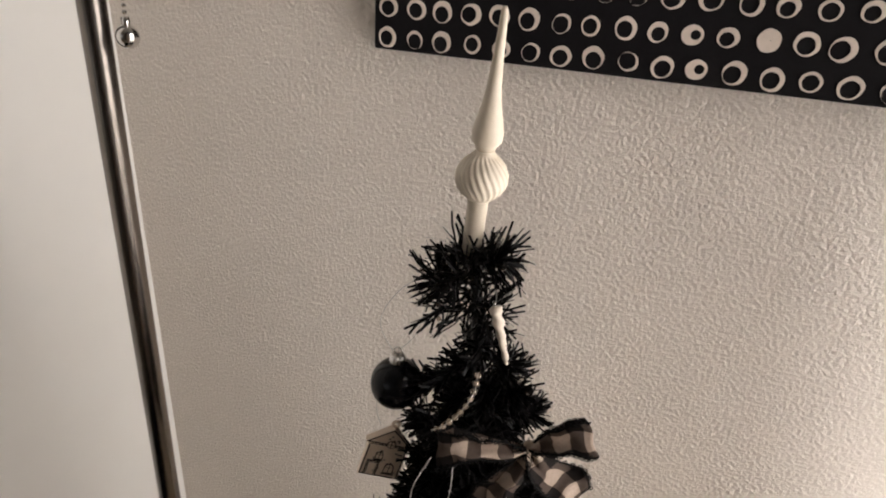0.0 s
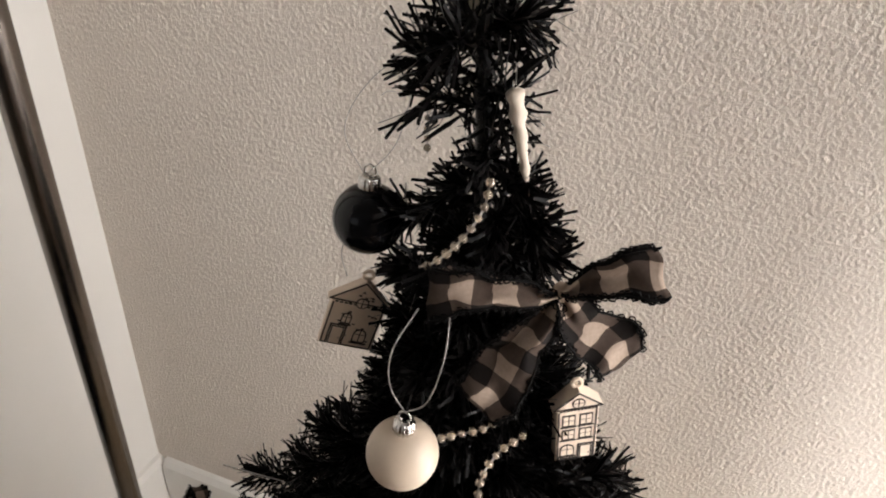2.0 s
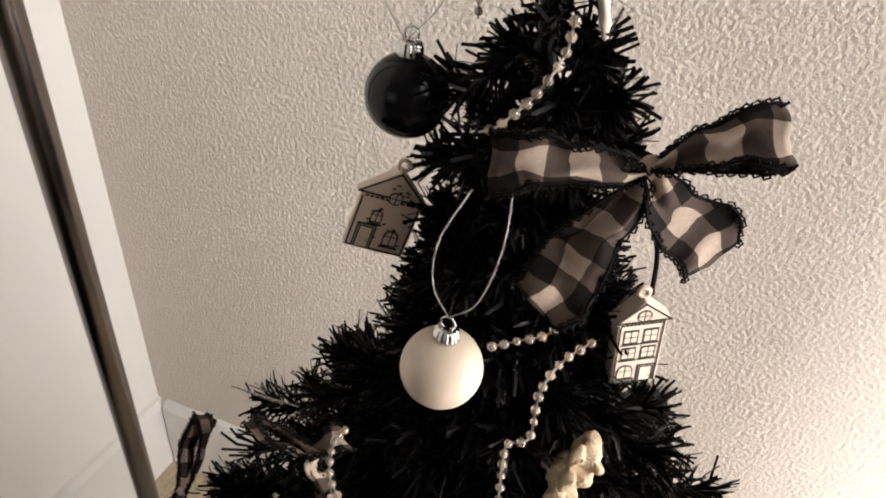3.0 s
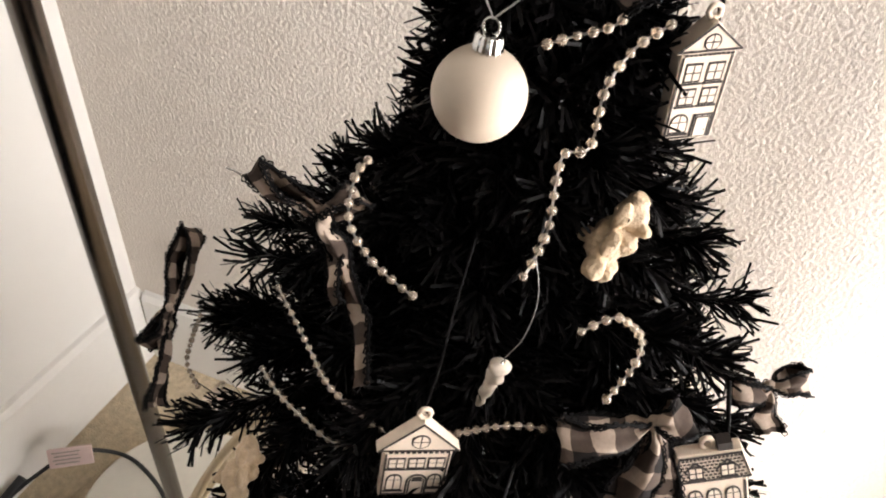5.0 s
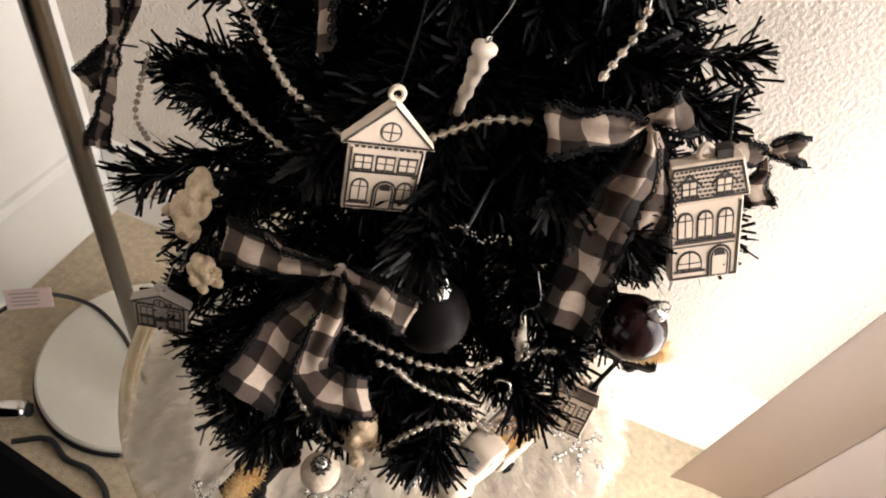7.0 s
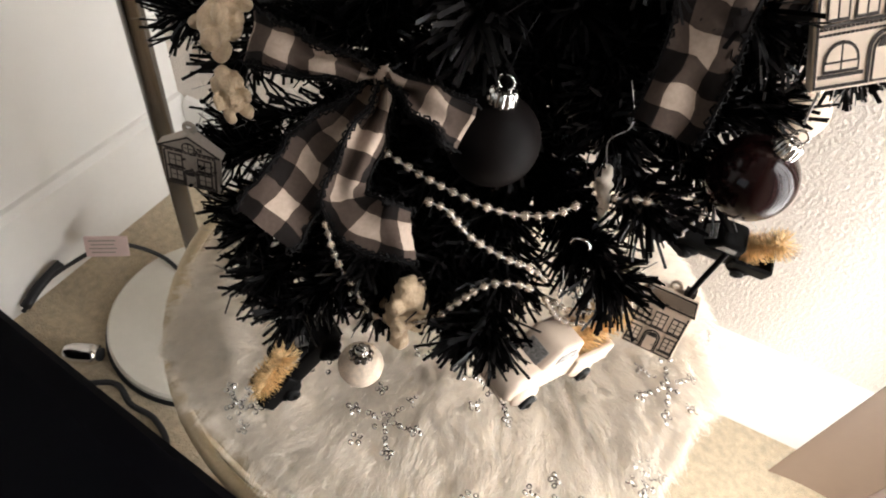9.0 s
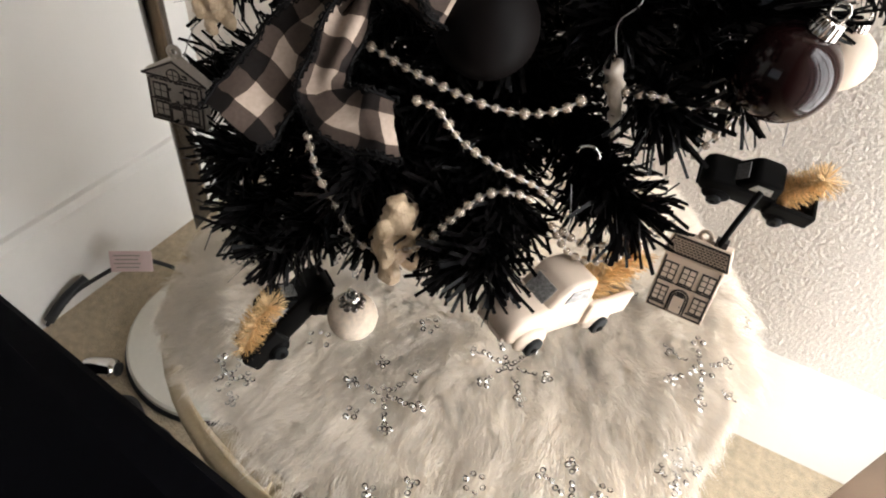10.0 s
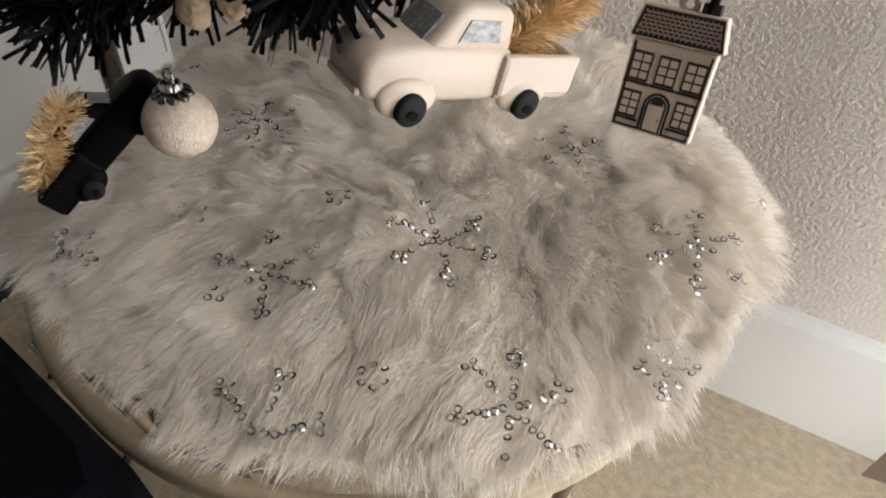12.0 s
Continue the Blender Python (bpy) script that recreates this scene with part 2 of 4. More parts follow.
# unseen wall behind the camera, added with an opening for the fill
for c, s in (((-2.9, -3.15, 1.2), (1.0, 0.12, 2.4)), ((-0.05, -3.15, 1.2), (1.1, 0.12, 2.4)), ((-1.5, -3.15, 0.4), (1.8, 0.12, 0.8)),
             ((-1.5, -3.15, 2.25), (1.8, 0.12, 0.3))):
    slab("unseen_wall_front", c, s, WALL2)
# right wall round the sliding door
for c, s in (((RX + 0.06, -2.4, 1.2), (0.12, 1.7, 2.4)), ((RX + 0.06, -0.4775, 2.2), (0.12, 2.145, 0.4)), ((RX + 0.06, 0.625, 1.2), (0.12, 0.06, 2.4))):
    slab("wall_right", c, s, WALL2)


def baseboard(name, length, m):
    bm = bmesh.new()
    prof = [(0, 0), (0.012, 0), (0.012, 0.112), (0.0115, 0.118), (0.0115, 0.124), (0.006, 0.132), (0.0, 0.134)]
    a = [bm.verts.new((0, -y, z)) for y, z in prof]
    b = [bm.verts.new((length, -y, z)) for y, z in prof]
    k = len(prof)
    for i in range(k):
        bm.faces.new((a[i], a[(i + 1) % k], b[(i + 1) % k], b[i]))
    bm.faces.new(a[::-1]), bm.faces.new(b)
    bmesh.ops.recalc_face_normals(bm, faces=bm.faces)
    ob = part(name, bm, TRIM)
    ob.matrix_world = m
    return tagged(ob, "white painted baseboard with a rounded cap", "baseboard", kind="structure")


baseboard("baseboard", RX - WX - 0.015, BACK @ pose(0.015, 0, 0))
baseboard("baseboard", 0.87, pose(WX, -0.215, 0, 0, 0, 90))

# sliding door: frame and glass in the right wall's opening
door = thing("door_1", pose(RX + 0.06, -0.48, 0), "white framed sliding glass door", "door", kind="structure")
for c, s in (((0, 0, 0.02), (0.08, 2.14, 0.04)), ((0, 0, 1.98), (0.08, 2.14, 0.04)), ((0, -1.05, 1.0), (0.08, 0.04, 1.92)),
             ((0, 1.05, 1.0), (0.08, 0.04, 1.92)), ((0, 0, 1.0), (0.08, 0.05, 1.92))):
    part("frame", box(bmesh.new(), c, s), TRIM, door)
for y in (-0.5275, 0.5275):
    g = part("pane", box(bmesh.new(), (0, y, 1.0), (0.006, 1.0, 1.915)), GLASS, door)
    g.visible_shadow = False

# vertical blind slats, turned open, hanging in front of the door
blind = thing("vertical_blind", pose(0.275, 0.0, 2.0), "tan vinyl vertical blind with slats turned open", "blind")
part("headrail", box(bmesh.new(), (0, -0.45, 0.02), (0.04, 2.05, 0.04)), TRIM, blind, bevel=0.004)
bm = bmesh.new()
for sgn in range(9):
    u0, u1 = -0.04 + sgn * 0.08 / 9, -0.04 + (sgn + 1) * 0.08 / 9
    f = lambda u: 0.004 * (1 - (u / 0.04) ** 2)
    for d in (0, 0.0008):
        bm.faces.new([bm.verts.new(v) for v in ((u0, f(u0) + d, -1.86), (u1, f(u1) + d, -1.86), (u1, f(u1) + d, 0), (u0, f(u0) + d, 0))])
bmesh.ops.remove_doubles(bm, verts=bm.verts, dist=0.0002)
slat = part("slat", bm, BLIND, blind, smooth=True)
for y in (0.4, -0.5, -1.3):
    part("bracket", box(bmesh.new(), (0.082, y, 0.03), (0.126, 0.02, 0.008)), TRIM, blind)
slat.location = (0, 0.52, 0)
for k in range(1, 23):
    o = slat.copy()
    scene.collection.objects.link(o)
    o.parent, o.location = blind, (0, 0.52 - 0.085 * k, 0)
    o.rotation_euler = (0, 0, radians(random.uniform(-3, 3)))

# ---- wall canvas: black with rows of hand-painted cream rings ----
art = thing("wall_canvas", BACK @ pose(0.311, 0, 0.924), "black canvas painting with rows of cream rings", "painting")
part("canvas", box(bmesh.new(), (0.33, -0.011, 0.20), (0.66, 0.02, 0.40)), CANVAS, art, bevel=0.002)


def ring_mesh(k):
    """A painted ring: outer disc edge and an off-centre hole, a little uneven."""
    rnd = random.Random(k)
    bm, seg = bmesh.new(), 36
    ro, ri = rnd.uniform(0.0068, 0.0084), rnd.uniform(0.0046, 0.0061)
    ox, oz = rnd.uniform(-0.0013, 0.0013), rnd.uniform(-0.0016, 0.0004)
    if k == 5:
        ri = 0.0004
    if k == 7:
        ri, ox, oz = 0.0034, 0.0018, -0.0010
    A, B = [], []
    ph = rnd.uniform(0, 6)
    for i in range(seg):
        a = 2 * math.pi * i / seg
        w = 1 + 0.035 * math.sin(2 * a + ph) + 0.015 * math.sin(5 * a + ph)
        A.append(bm.verts.new((ro * w * math.cos(a), 0, ro * 0.97 * w * math.sin(a))))
        B.append(bm.verts.new((ox + ri * w * math.cos(a), 0, oz + ri * math.sin(a))))
    for i in range(seg):
        bm.faces.new((A[i], A[(i + 1) % seg], B[(i + 1) % seg], B[i]))
    r = bmesh.ops.extrude_face_region(bm, geom=bm.faces[:])
    bmesh.ops.translate(bm, vec=(0, -0.0007, 0), verts=[v for v in r["geom"] if isinstance(v, bmesh.types.BMVert)])
    bmesh.ops.recalc_face_normals(bm, faces=bm.faces)
    return bm


masters = []
for k in range(9):
    masters.append(part("painted_ring", ring_mesh(k), RINGPAINT, art))
ring_data = [o.data for o in masters]
rnd = random.Random(4)
spots = [(0.0135 + (0.0243 if j % 2 == 0 else 0.0236) * i + rnd.uniform(-0.0012, 0.0012), 0.0110 + 0.0232 * j + rnd.uniform(-0.001, 0.001)) for j in range(11) for i in range(26)]
for i, (x, z) in enumerate(spots):
    kind = 5 if i in (38, 93) else 7 if i in (4, 10, 36, 70) else rnd.choice((0, 1, 2, 3, 4, 6, 8))
    if i < 9:
        o = masters[i]
        o.data = masters[8 if i == 5 else 2 if i == 7 else i].data
    else:
        o = masters[0].copy()
        o.data = ring_data[kind]
        scene.collection.objects.link(o)
    o.parent, o.location = art, (x, -0.0213, z)
    o.rotation_euler = (0, rnd.uniform(-0.9, 0.9), 0)

# ---- floor lamp with cable ----
lamp = thing("floor_lamp", pose(-0.319, 0.401, 0), "slim brushed steel floor lamp on an ivory round base", "lamp")
def offset_disc():
    """The base plate, set off the pole's axis towards the corner."""
    bm = lathe(bmesh.new(), [(0.110, 0), (0.114, 0.002), (0.114, 0.017), (0.111, 0.0195), (0.02, 0.0205)], 64)
    bm.transform(Matrix.Translation((-0.052, 0.038, 0)))
    return bm


part("base", offset_disc(), BASEPAINT, lamp, "round ivory painted metal base")
part("base_rim", tube(bmesh.new(), [(-0.052 + 0.1135 * math.cos(a), 0.038 + 0.1135 * math.sin(a), 0.006) for a in [2 * math.pi * i / 64 for i in range(64)]], 0.0045, 6, True), CABLE, lamp, "dark rubber rim under the base")
part("pole", rod(bmesh.new(), (0, 0, 0.02), (0.018, 0, 1.5), 0.0075, seg=20), STEEL, lamp, smooth=True)
part("collar", lathe(bmesh.new(), [(0.014, 0.02), (0.014, 0.03), (0.009, 0.036)], 24), STEEL, lamp)
part("arm", rod(bmesh.new(), (0.0175, 0, 1.46), (0.0335, 0.002, 1.46), 0.006), STEEL, lamp)
bm = bmesh.new()
for i in range(150):
    ball(bm, (0.0325, 0.002, 0.958 + i * 0.0034), 0.0013, 6, 4)
part("pull_chain", bm, CHROME, lamp, "chrome ball chain")
bm = bmesh.new()
ball(bm, (0.0325, 0.002, 0.949), 0.0062, 20, 14)
rod(bm, (0.0325, 0.002, 0.953), (0.0325, 0.002, 0.959), 0.0022)
part("chain_ball", bm, CHROME, lamp, smooth=True)

cable = thing("lamp_cable", pose(0, 0, 0), "black power cable with a pale pink tag on the carpet", "cable")
P = smooth_path([(-0.335, 0.41, 0.03), (-0.37, 0.43, 0.028), (-0.418, 0.458, 0.02), (-0.47, 0.468, 0.03), (-0.51, 0.44, 0.055), (-0.535, 0.40, 0.045), (-0.55, 0.36, 0.03), (-0.552, 0.33, 0.012)], 40)
part("cord", tube(bmesh.new(), P, 0.0027), CABLE, cable, smooth=True)
part("connector", tube(bmesh.new(), smooth_path([(-0.548, 0.392, 0.042), (-0.552, 0.36, 0.03), (-0.553, 0.335, 0.015)], 8), 0.0062), CABLE, cable, smooth=True)
part("paper_tag", box(bmesh.new(), (0, 0, 0), (0.048, 0.003, 0.026), pose(-0.505, 0.428, 0.066, -25, 0, 35)), TAG, cable, "pale pink paper tag with faded print", bevel=0.001)
for k in range(4):
    part("print_bar", box(bmesh.new(), (-0.004, -0.0019, 0.008 - 0.005 * k), (0.03 - 0.004 * (k % 2), 0.0006, 0.0014), pose(-0.505, 0.428, 0.066, -25, 0, 35)), WOODEDGE, cable)
cable2 = part("floor_cable", tube(bmesh.new(), smooth_path([(-0.43, 0.30, 0.006), (-0.40, 0.318, 0.006), (-0.368, 0.308, 0.007), (-0.335, 0.308, 0.006), (-0.30, 0.288, 0.006), (-0.28, 0.23, 0.006)], 40), 0.0034), CABLE, smooth=True)
tagged(cable2, "thin black cable loose on the beige carpet", "cable")
can = thing("chrome_cylinder", pose(-0.455, 0.325, 0.0125, 90, 0, 118) @ Matrix.Scale(0.52, 4), "small chrome cylinder lying on the carpet", "metal fitting")
part("shell", lathe(bmesh.new(), [(0.012, -0.04), (0.021, -0.03), (0.024, -0.01), (0.024, 0.022), (0.02, 0.034)], 24), CHROME, can, smooth=True)
part("socket", lathe(bmesh.new(), [(0.0145, 0.033), (0.0145, 0.042), (0.012, 0.043)], 20), CABLE, can)

# ---- black upholstered chair whose sloping arm comes into the near foreground ----
ux = Vector((0.4, -0.066, 0.176)).normalized()
uy = Vector((0, 0, 1)).cross(ux).normalized()
uz = ux.cross(uy)
M = Matrix((ux, uy, uz)).transposed().to_4x4()
M.translation = Vector((-0.1, 0.215, 0.398))
chair = thing("armchair", Matrix.Translation((-0.3, 0.05, 0.0)), "black fabric upholstered armchair beside the stool", "armchair")
inv = Matrix.Translation((0.3, -0.05, 0.0))
part("arm", box(bmesh.new(), (-0.24, -0.16, -0.075), (0.66, 0.32, 0.15), inv @ M), FABRIC, chair, bevel=0.022)
part("base", box(bmesh.new(), (-0.08, 0.0, 0.10), (0.5, 0.24, 0.20)), FABRIC, chair, bevel=0.015)

# ---- rattan stool ----
stool = thing("stool", pose(-0.071, 0.374, 0) @ Matrix.Diagonal((1.092, 1.092, 1, 1)), "round cream rattan stool with bowed rods", "stool")
circ = lambda r, z, n=64: [(r * math.cos(2 * math.pi * i / n), r * math.sin(2 * math.pi * i / n), z) for i in range(n)]
part("top_ring", tube(bmesh.new(), circ(0.142, 0.357), 0.0036, 8, True), RATTAN, stool, smooth=True)
part("lower_ring", tube(bmesh.new(), circ(0.140, 0.012), 0.0055, 8, True), RATTAN, stool, smooth=True)
part("under_ring", tube(bmesh.new(), circ(0.1415, 0.3465), 0.0032, 8, True), RATTAN, stool, smooth=True)
part("waist_ring", tube(bmesh.new(), circ(0.088, 0.20), 0.003, 8, True), RATTAN, stool, smooth=True)
part("seat", lathe(bmesh.new(), [(0.086, 0.352), (0.090, 0.356), (0.090, 0.384), (0.086, 0.387)], 48), RATTAN, stool)
bm = tube(bmesh.new(), smooth_path([(0.141, 0, 0.355), (0.136, 0.012, 0.32), (0.105, 0.05, 0.24), (0.072, 0.055, 0.19), (0.105, 0, 0.10), (0.139, 0, 0.014)], 18), 0.0022, 7)
rod0 = part("rod", bm, RATTAN, stool, smooth=True)
for k in range(1, 20):
    o = rod0.copy()
    scene.collection.objects.link(o)
    o.parent, o.rotation_euler = stool, (0, 0, 2 * math.pi * k / 20 + (0.06 if k % 2 else -0.06))
for a in (-0.40, -1.48, 1.2, 2.74):
    part("leg", rod(bmesh.new(), (0.130 * math.cos(a), 0.130 * math.sin(a), 0.372), (0.104 * math.cos(a), 0.104 * math.sin(a), 0), 0.0085, 0.0075), BROWNLEG, stool, "dark brown wooden leg", smooth=True)

# ---- faux-fur tree skirt with sequin snowflakes ----
SX, SY, SR = -0.048, 0.360, 0.141


def skirt_z(x, y):
    """Height of the draped fur over the stool's top."""
    r = math.hypot(x, y)
    a = math.atan2(y, x)
    fold = 0.004 * math.sin(5 * a + 1.2) * min(1, r / SR) ** 2 + 0.0035 * noise.noise(Vector((x * 22, y * 22, 3))) + 0.0030 * noise.noise(Vector((x * 62, y * 62, 9)))
    edge = max(0.0, r - 0.118)
    rise = 0.014 * math.exp(-((x + 0.02) ** 2 + (y - 0.035) ** 2) / 0.004)
    return 0.404 + fold + rise - 9.0 * edge * edge - (0.25 * edge)


skirt = thing("tree_skirt", pose(SX, SY, 0), "cream faux-fur tree skirt with silver sequin snowflakes on the stool", "tree skirt")
V, F, NR, NA = [(0, 0, skirt_z(0, 0))], [], 26, 84
EDGE = ((-180, 0.139), (-164, 0.144), (-144, 0.151), (-124, 0.149), (-111, 0.138), (-87, 0.138), (-64, 0.141), (-40, 0.136), (-21, 0.138), (0, 0.136), (28, 0.144), (44, 0.150), (64, 0.153), (90, 0.153), (135, 0.146), (180, 0.140))


def edge_r(a):
    """The cut edge's radius at the angle a, a little scalloped."""
    d = (math.degrees(a) + 180) % 360 - 180
    return float(np.interp(d, [e[0] for e in EDGE], [e[1] for e in EDGE])) * (1 + 0.012 * math.sin(7 * a) + 0.009 * math.sin(13 * a + 1))


for i in range(1, NR + 1):
    for j in range(NA):
        a = 2 * math.pi * j / NA
        r = edge_r(a) * i / NR
        x, y = r * math.cos(a), r * math.sin(a)
        V.append((x, y, skirt_z(x, y)))
for j in range(NA):
    F.append((0, 1 + j, 1 + (j + 1) % NA))
    for i in range(NR - 1):
        p, q = 1 + i * NA, 1 + (i + 1) * NA
        F.append((p + j, q + j, q + (j + 1) % NA, p + (j + 1) % NA))
cloth = raw("backing", V, F, FURBASE, skirt)
md = cloth.modifiers.new("thickness", "SOLIDIFY")
md.thickness, md.offset = 0.004, -1
for p in cloth.data.polygons:
    p.use_smooth = True
# pile: tufts of fine tapered hairs that lean together
rng = np.random.default_rng(11)
V, F = [], []
for k in range(9500):
    a = rng.random() * 2 * math.pi
    r = math.sqrt(rng.random()) * edge_r(a)
    x, y = r * math.cos(a), r * math.sin(a)
    z = skirt_z(x, y)
    sw = noise.noise_vector(Vector((x * 24, y * 24, 0.5)))
    sw2 = noise.noise_vector(Vector((x * 75, y * 75, 7.5)))
    out = 0.35 + 0.8 * (r / SR) ** 3
    lean = Vector((math.cos(a) * out + sw.x * 0.5 + sw2.x * 0.85, math.sin(a) * out + sw.y * 0.5 + sw2.y * 0.85 - 0.45, 0.42 - 2.0 * max(0, r / SR - 0.82)))
    lean.normalize()
    L = 0.0105 * (0.7 + 0.6 * rng.random())
    top = Vector((x, y, z)) + lean * L + Vector((0, 0, -0.0015))
    for h in range(32):
        off = Vector((rng.normal() * 0.0024, rng.normal() * 0.0024, 0))
        b = Vector((x, y, z - 0.0006)) + off
        tip = top + off * 0.36 + Vector(rng.normal(size=3)) * 0.0010 - lean * (L * 0.35 * rng.random())
        d = tip - b
        mid = b + d * 0.5 + Vector((0, 0, 0.0016))
        w = d.cross(Vector(rng.normal(size=3))).normalized() * 0.000115
        n0 = len(V)
        V += [b - w, b + w, mid + w * 0.85, mid - w * 0.85, tip]
        F += [(n0, n0 + 1, n0 + 2, n0 + 3), (n0 + 3, n0 + 2, n0 + 4)]
fur = raw("fur", V, F, FUR, skirt, "long cream faux-fur pile")
fur["kind"] = "stuff"


def sequins(bm, spots, rnd):
    """Flat ringed sequins at the spots (x, y in skirt's plane)."""
    for x, y in spots:
        z = skirt_z(x, y) + rnd.uniform(0.0044, 0.0066)
        M = pose(x, y, z, rnd.uniform(-20, 26), rnd.uniform(-20, 20), rnd.uniform(0, 90))
        ro, ri, seg = 0.00128, 0.00068, 12
        A = [bm.verts.new(M @ Vector((ro * math.cos(2 * math.pi * i / seg), ro * math.sin(2 * math.pi * i / seg), 0))) for i in range(seg)]
        B = [bm.verts.new(M @ Vector((ri * math.cos(2 * math.pi * i / seg), ri * math.sin(2 * math.pi * i / seg), 0.0002))) for i in range(seg)]
        for i in range(seg):
            bm.faces.new((A[i], A[(i + 1) % seg], B[(i + 1) % seg], B[i]))
    return bm


rnd = random.Random(8)
FLAKES = [(-0.007, 0.308, 0.026), (-0.045, 0.267, 0.025), (0.067, 0.354, 0.025), (0.040, 0.269, 0.025), (-0.012, 0.226, 0.026), (0.073, 0.308, 0.014),
          (0.012, 0.380, 0.022), (-0.100, 0.326, 0.022), (-0.107, 0.240, 0.016), (0.005, 0.254, 0.005), (-0.047, 0.307, 0.005), (-0.145, 0.300, 0.018),
          (-0.15, 0.39, 0.018), (-0.085, 0.275, 0.006), (-0.168, 0.345, 0.012), (0.085, 0.40, 0.012)]
for fx, fy, size in FLAKES:
    pts = []
    turn = rnd.uniform(0, 1)
    for arm in range(6):
        a = turn + arm * math.pi / 3
        size_in = size * 0.72
        n = max(1, int(size_in / 0.0023))
        for k in range(1, n + 1):
            d = size_in * k / n
            if rnd.random() < 0.88:
                pts.append((d * math.cos(a), d * math.sin(a)))
            if size > 0.013 and k in (n - 2,):
                for s in (-0.7, 0.7):
                    q = 0.0030
                    pts.append((d * math.cos(a) + q * math.cos(a + s), d * math.sin(a) + q * math.sin(a + s)))
    pts = [(fx - SX + x, fy - SY + y) for x, y in pts]
    pts = [(x, y) for x, y in pts if math.hypot(x, y) < SR * 0.985]
    part("sequin_snowflake", sequins(bmesh.new(), pts, rnd), SEQUIN, skirt, "silver ring sequins sewn as a snowflake")

# ---- black tinsel tree ----
AX, AY, TZ = -0.065, 0.395, 0.412
tree = thing("christmas_tree", pose(AX, AY, TZ), "small black tinsel christmas tree standing on the fur skirt", "christmas tree")
LEFT = ((0.48, 0.115), (0.52, 0.125), (0.56, 0.137), (0.60, 0.135), (0.625, 0.118), (0.65, 0.090), (0.68, 0.064), (0.72, 0.054), (0.75, 0.048), (0.78, 0.047), (0.81, 0.046), (0.825, 0.036), (0.9, 0.02))
RIGHT = ((0.48, 0.080), (0.52, 0.088), (0.56, 0.100), (0.60, 0.122), (0.62, 0.122), (0.64, 0.100), (0.67, 0.080), (0.70, 0.063), (0.73, 0.048), (0.75, 0.040), (0.79, 0.037), (0.82, 0.024), (0.9, 0.02))


def radius(z, ang):
    """The lopsided crown's outer radius at height z and angle ang."""
    side = [float(np.interp(z, [p[0] for p in q], [p[1] for p in q])) for q in (LEFT, RIGHT)]
    f = 0.5 + 0.5 * math.cos(ang)
    return side[0] * (1 - f) + side[1] * f


def bottlebrush(spine, length, count, width, rng, spread=(25, 85), extra_tip=0.05):
    """Needle strips round a wire that follows spine: verts and faces."""
    S = np.array([tuple(p) for p in spine])
    T = np.gradient(S, axis=0)
    T /= np.linalg.norm(T, axis=1)[:, None]
    u = rng.random(count)
    u = np.where(rng.random(count) < extra_tip, 1 - 0.06 * rng.random(count), u) * (len(S) - 1)
    i = np.minimum(u.astype(int), len(S) - 2)
    f = (u - i)[:, None]
    P, D = S[i] * (1 - f) + S[i + 1] * f, T[i]
    R = rng.normal(size=(count, 3))
    R -= (R * D).sum(1)[:, None] * D
    R /= np.linalg.norm(R, axis=1)[:, None]
    ang = np.radians(rng.uniform(*spread, count))[:, None]
    N = D * np.cos(ang) + R * np.sin(ang)
    L = length * rng.uniform(0.72, 1.1, count)[:, None]
    W = np.cross(N, rng.normal(size=(count, 3)))
    W *= width / 2 / np.linalg.norm(W, axis=1)[:, None]
    bend = rng.normal(size=(count, 3)) * L * 0.07
    mid, tip = P + N * L * 0.55 + bend, P + N * L
    V = np.stack([P - W * 0.8, P + W * 0.8, mid + W, mid - W, tip + W * 0.9, tip - W * 0.9], 1).reshape(-1, 3)
    k = np.arange(count) * 6
    F = np.concatenate([np.stack([k, k + 1, k + 2, k + 3], 1), np.stack([k + 3, k + 2, k + 4, k + 5], 1)])
    return V, F


def branch(spines, length, counts, rng, width=0.0013, spread=(22, 88), name="branch", parent=None, material=None):
    VV, FF, off = [], [], 0
    for sp, c in zip(spines, counts):
        V, F = bottlebrush(sp, length, c, width, rng, spread)
        VV.append(V), FF.append(F + off)
        off += len(V)
        bm = tube(bmesh.new(), sp, 0.0011, 4)
        bm.verts.index_update()
        VV.append(np.array([v.co[:] for v in bm.verts]))
        FF.extend([np.array([[v.index for v in f.verts]]) + off for f in bm.faces if len(f.verts) == 4])
        off += len(bm.verts)
        bm.free()
    V = np.concatenate(VV)
    return raw(name, V.tolist(), [f for a in FF for f in a.tolist()], material or NEEDLE, parent or tree)


rng = np.random.default_rng(5)
part("trunk", tube(bmesh.new(), smooth_path([(0, 0, -0.01), (0, 0, 0.15), (0, 0, 0.32), (-0.004, 0.001, 0.39), (-0.015, 0.005, 0.474)], 16), lambda f: 0.0055 - 0.003 * f, 8), TWIG, tree, smooth=True)


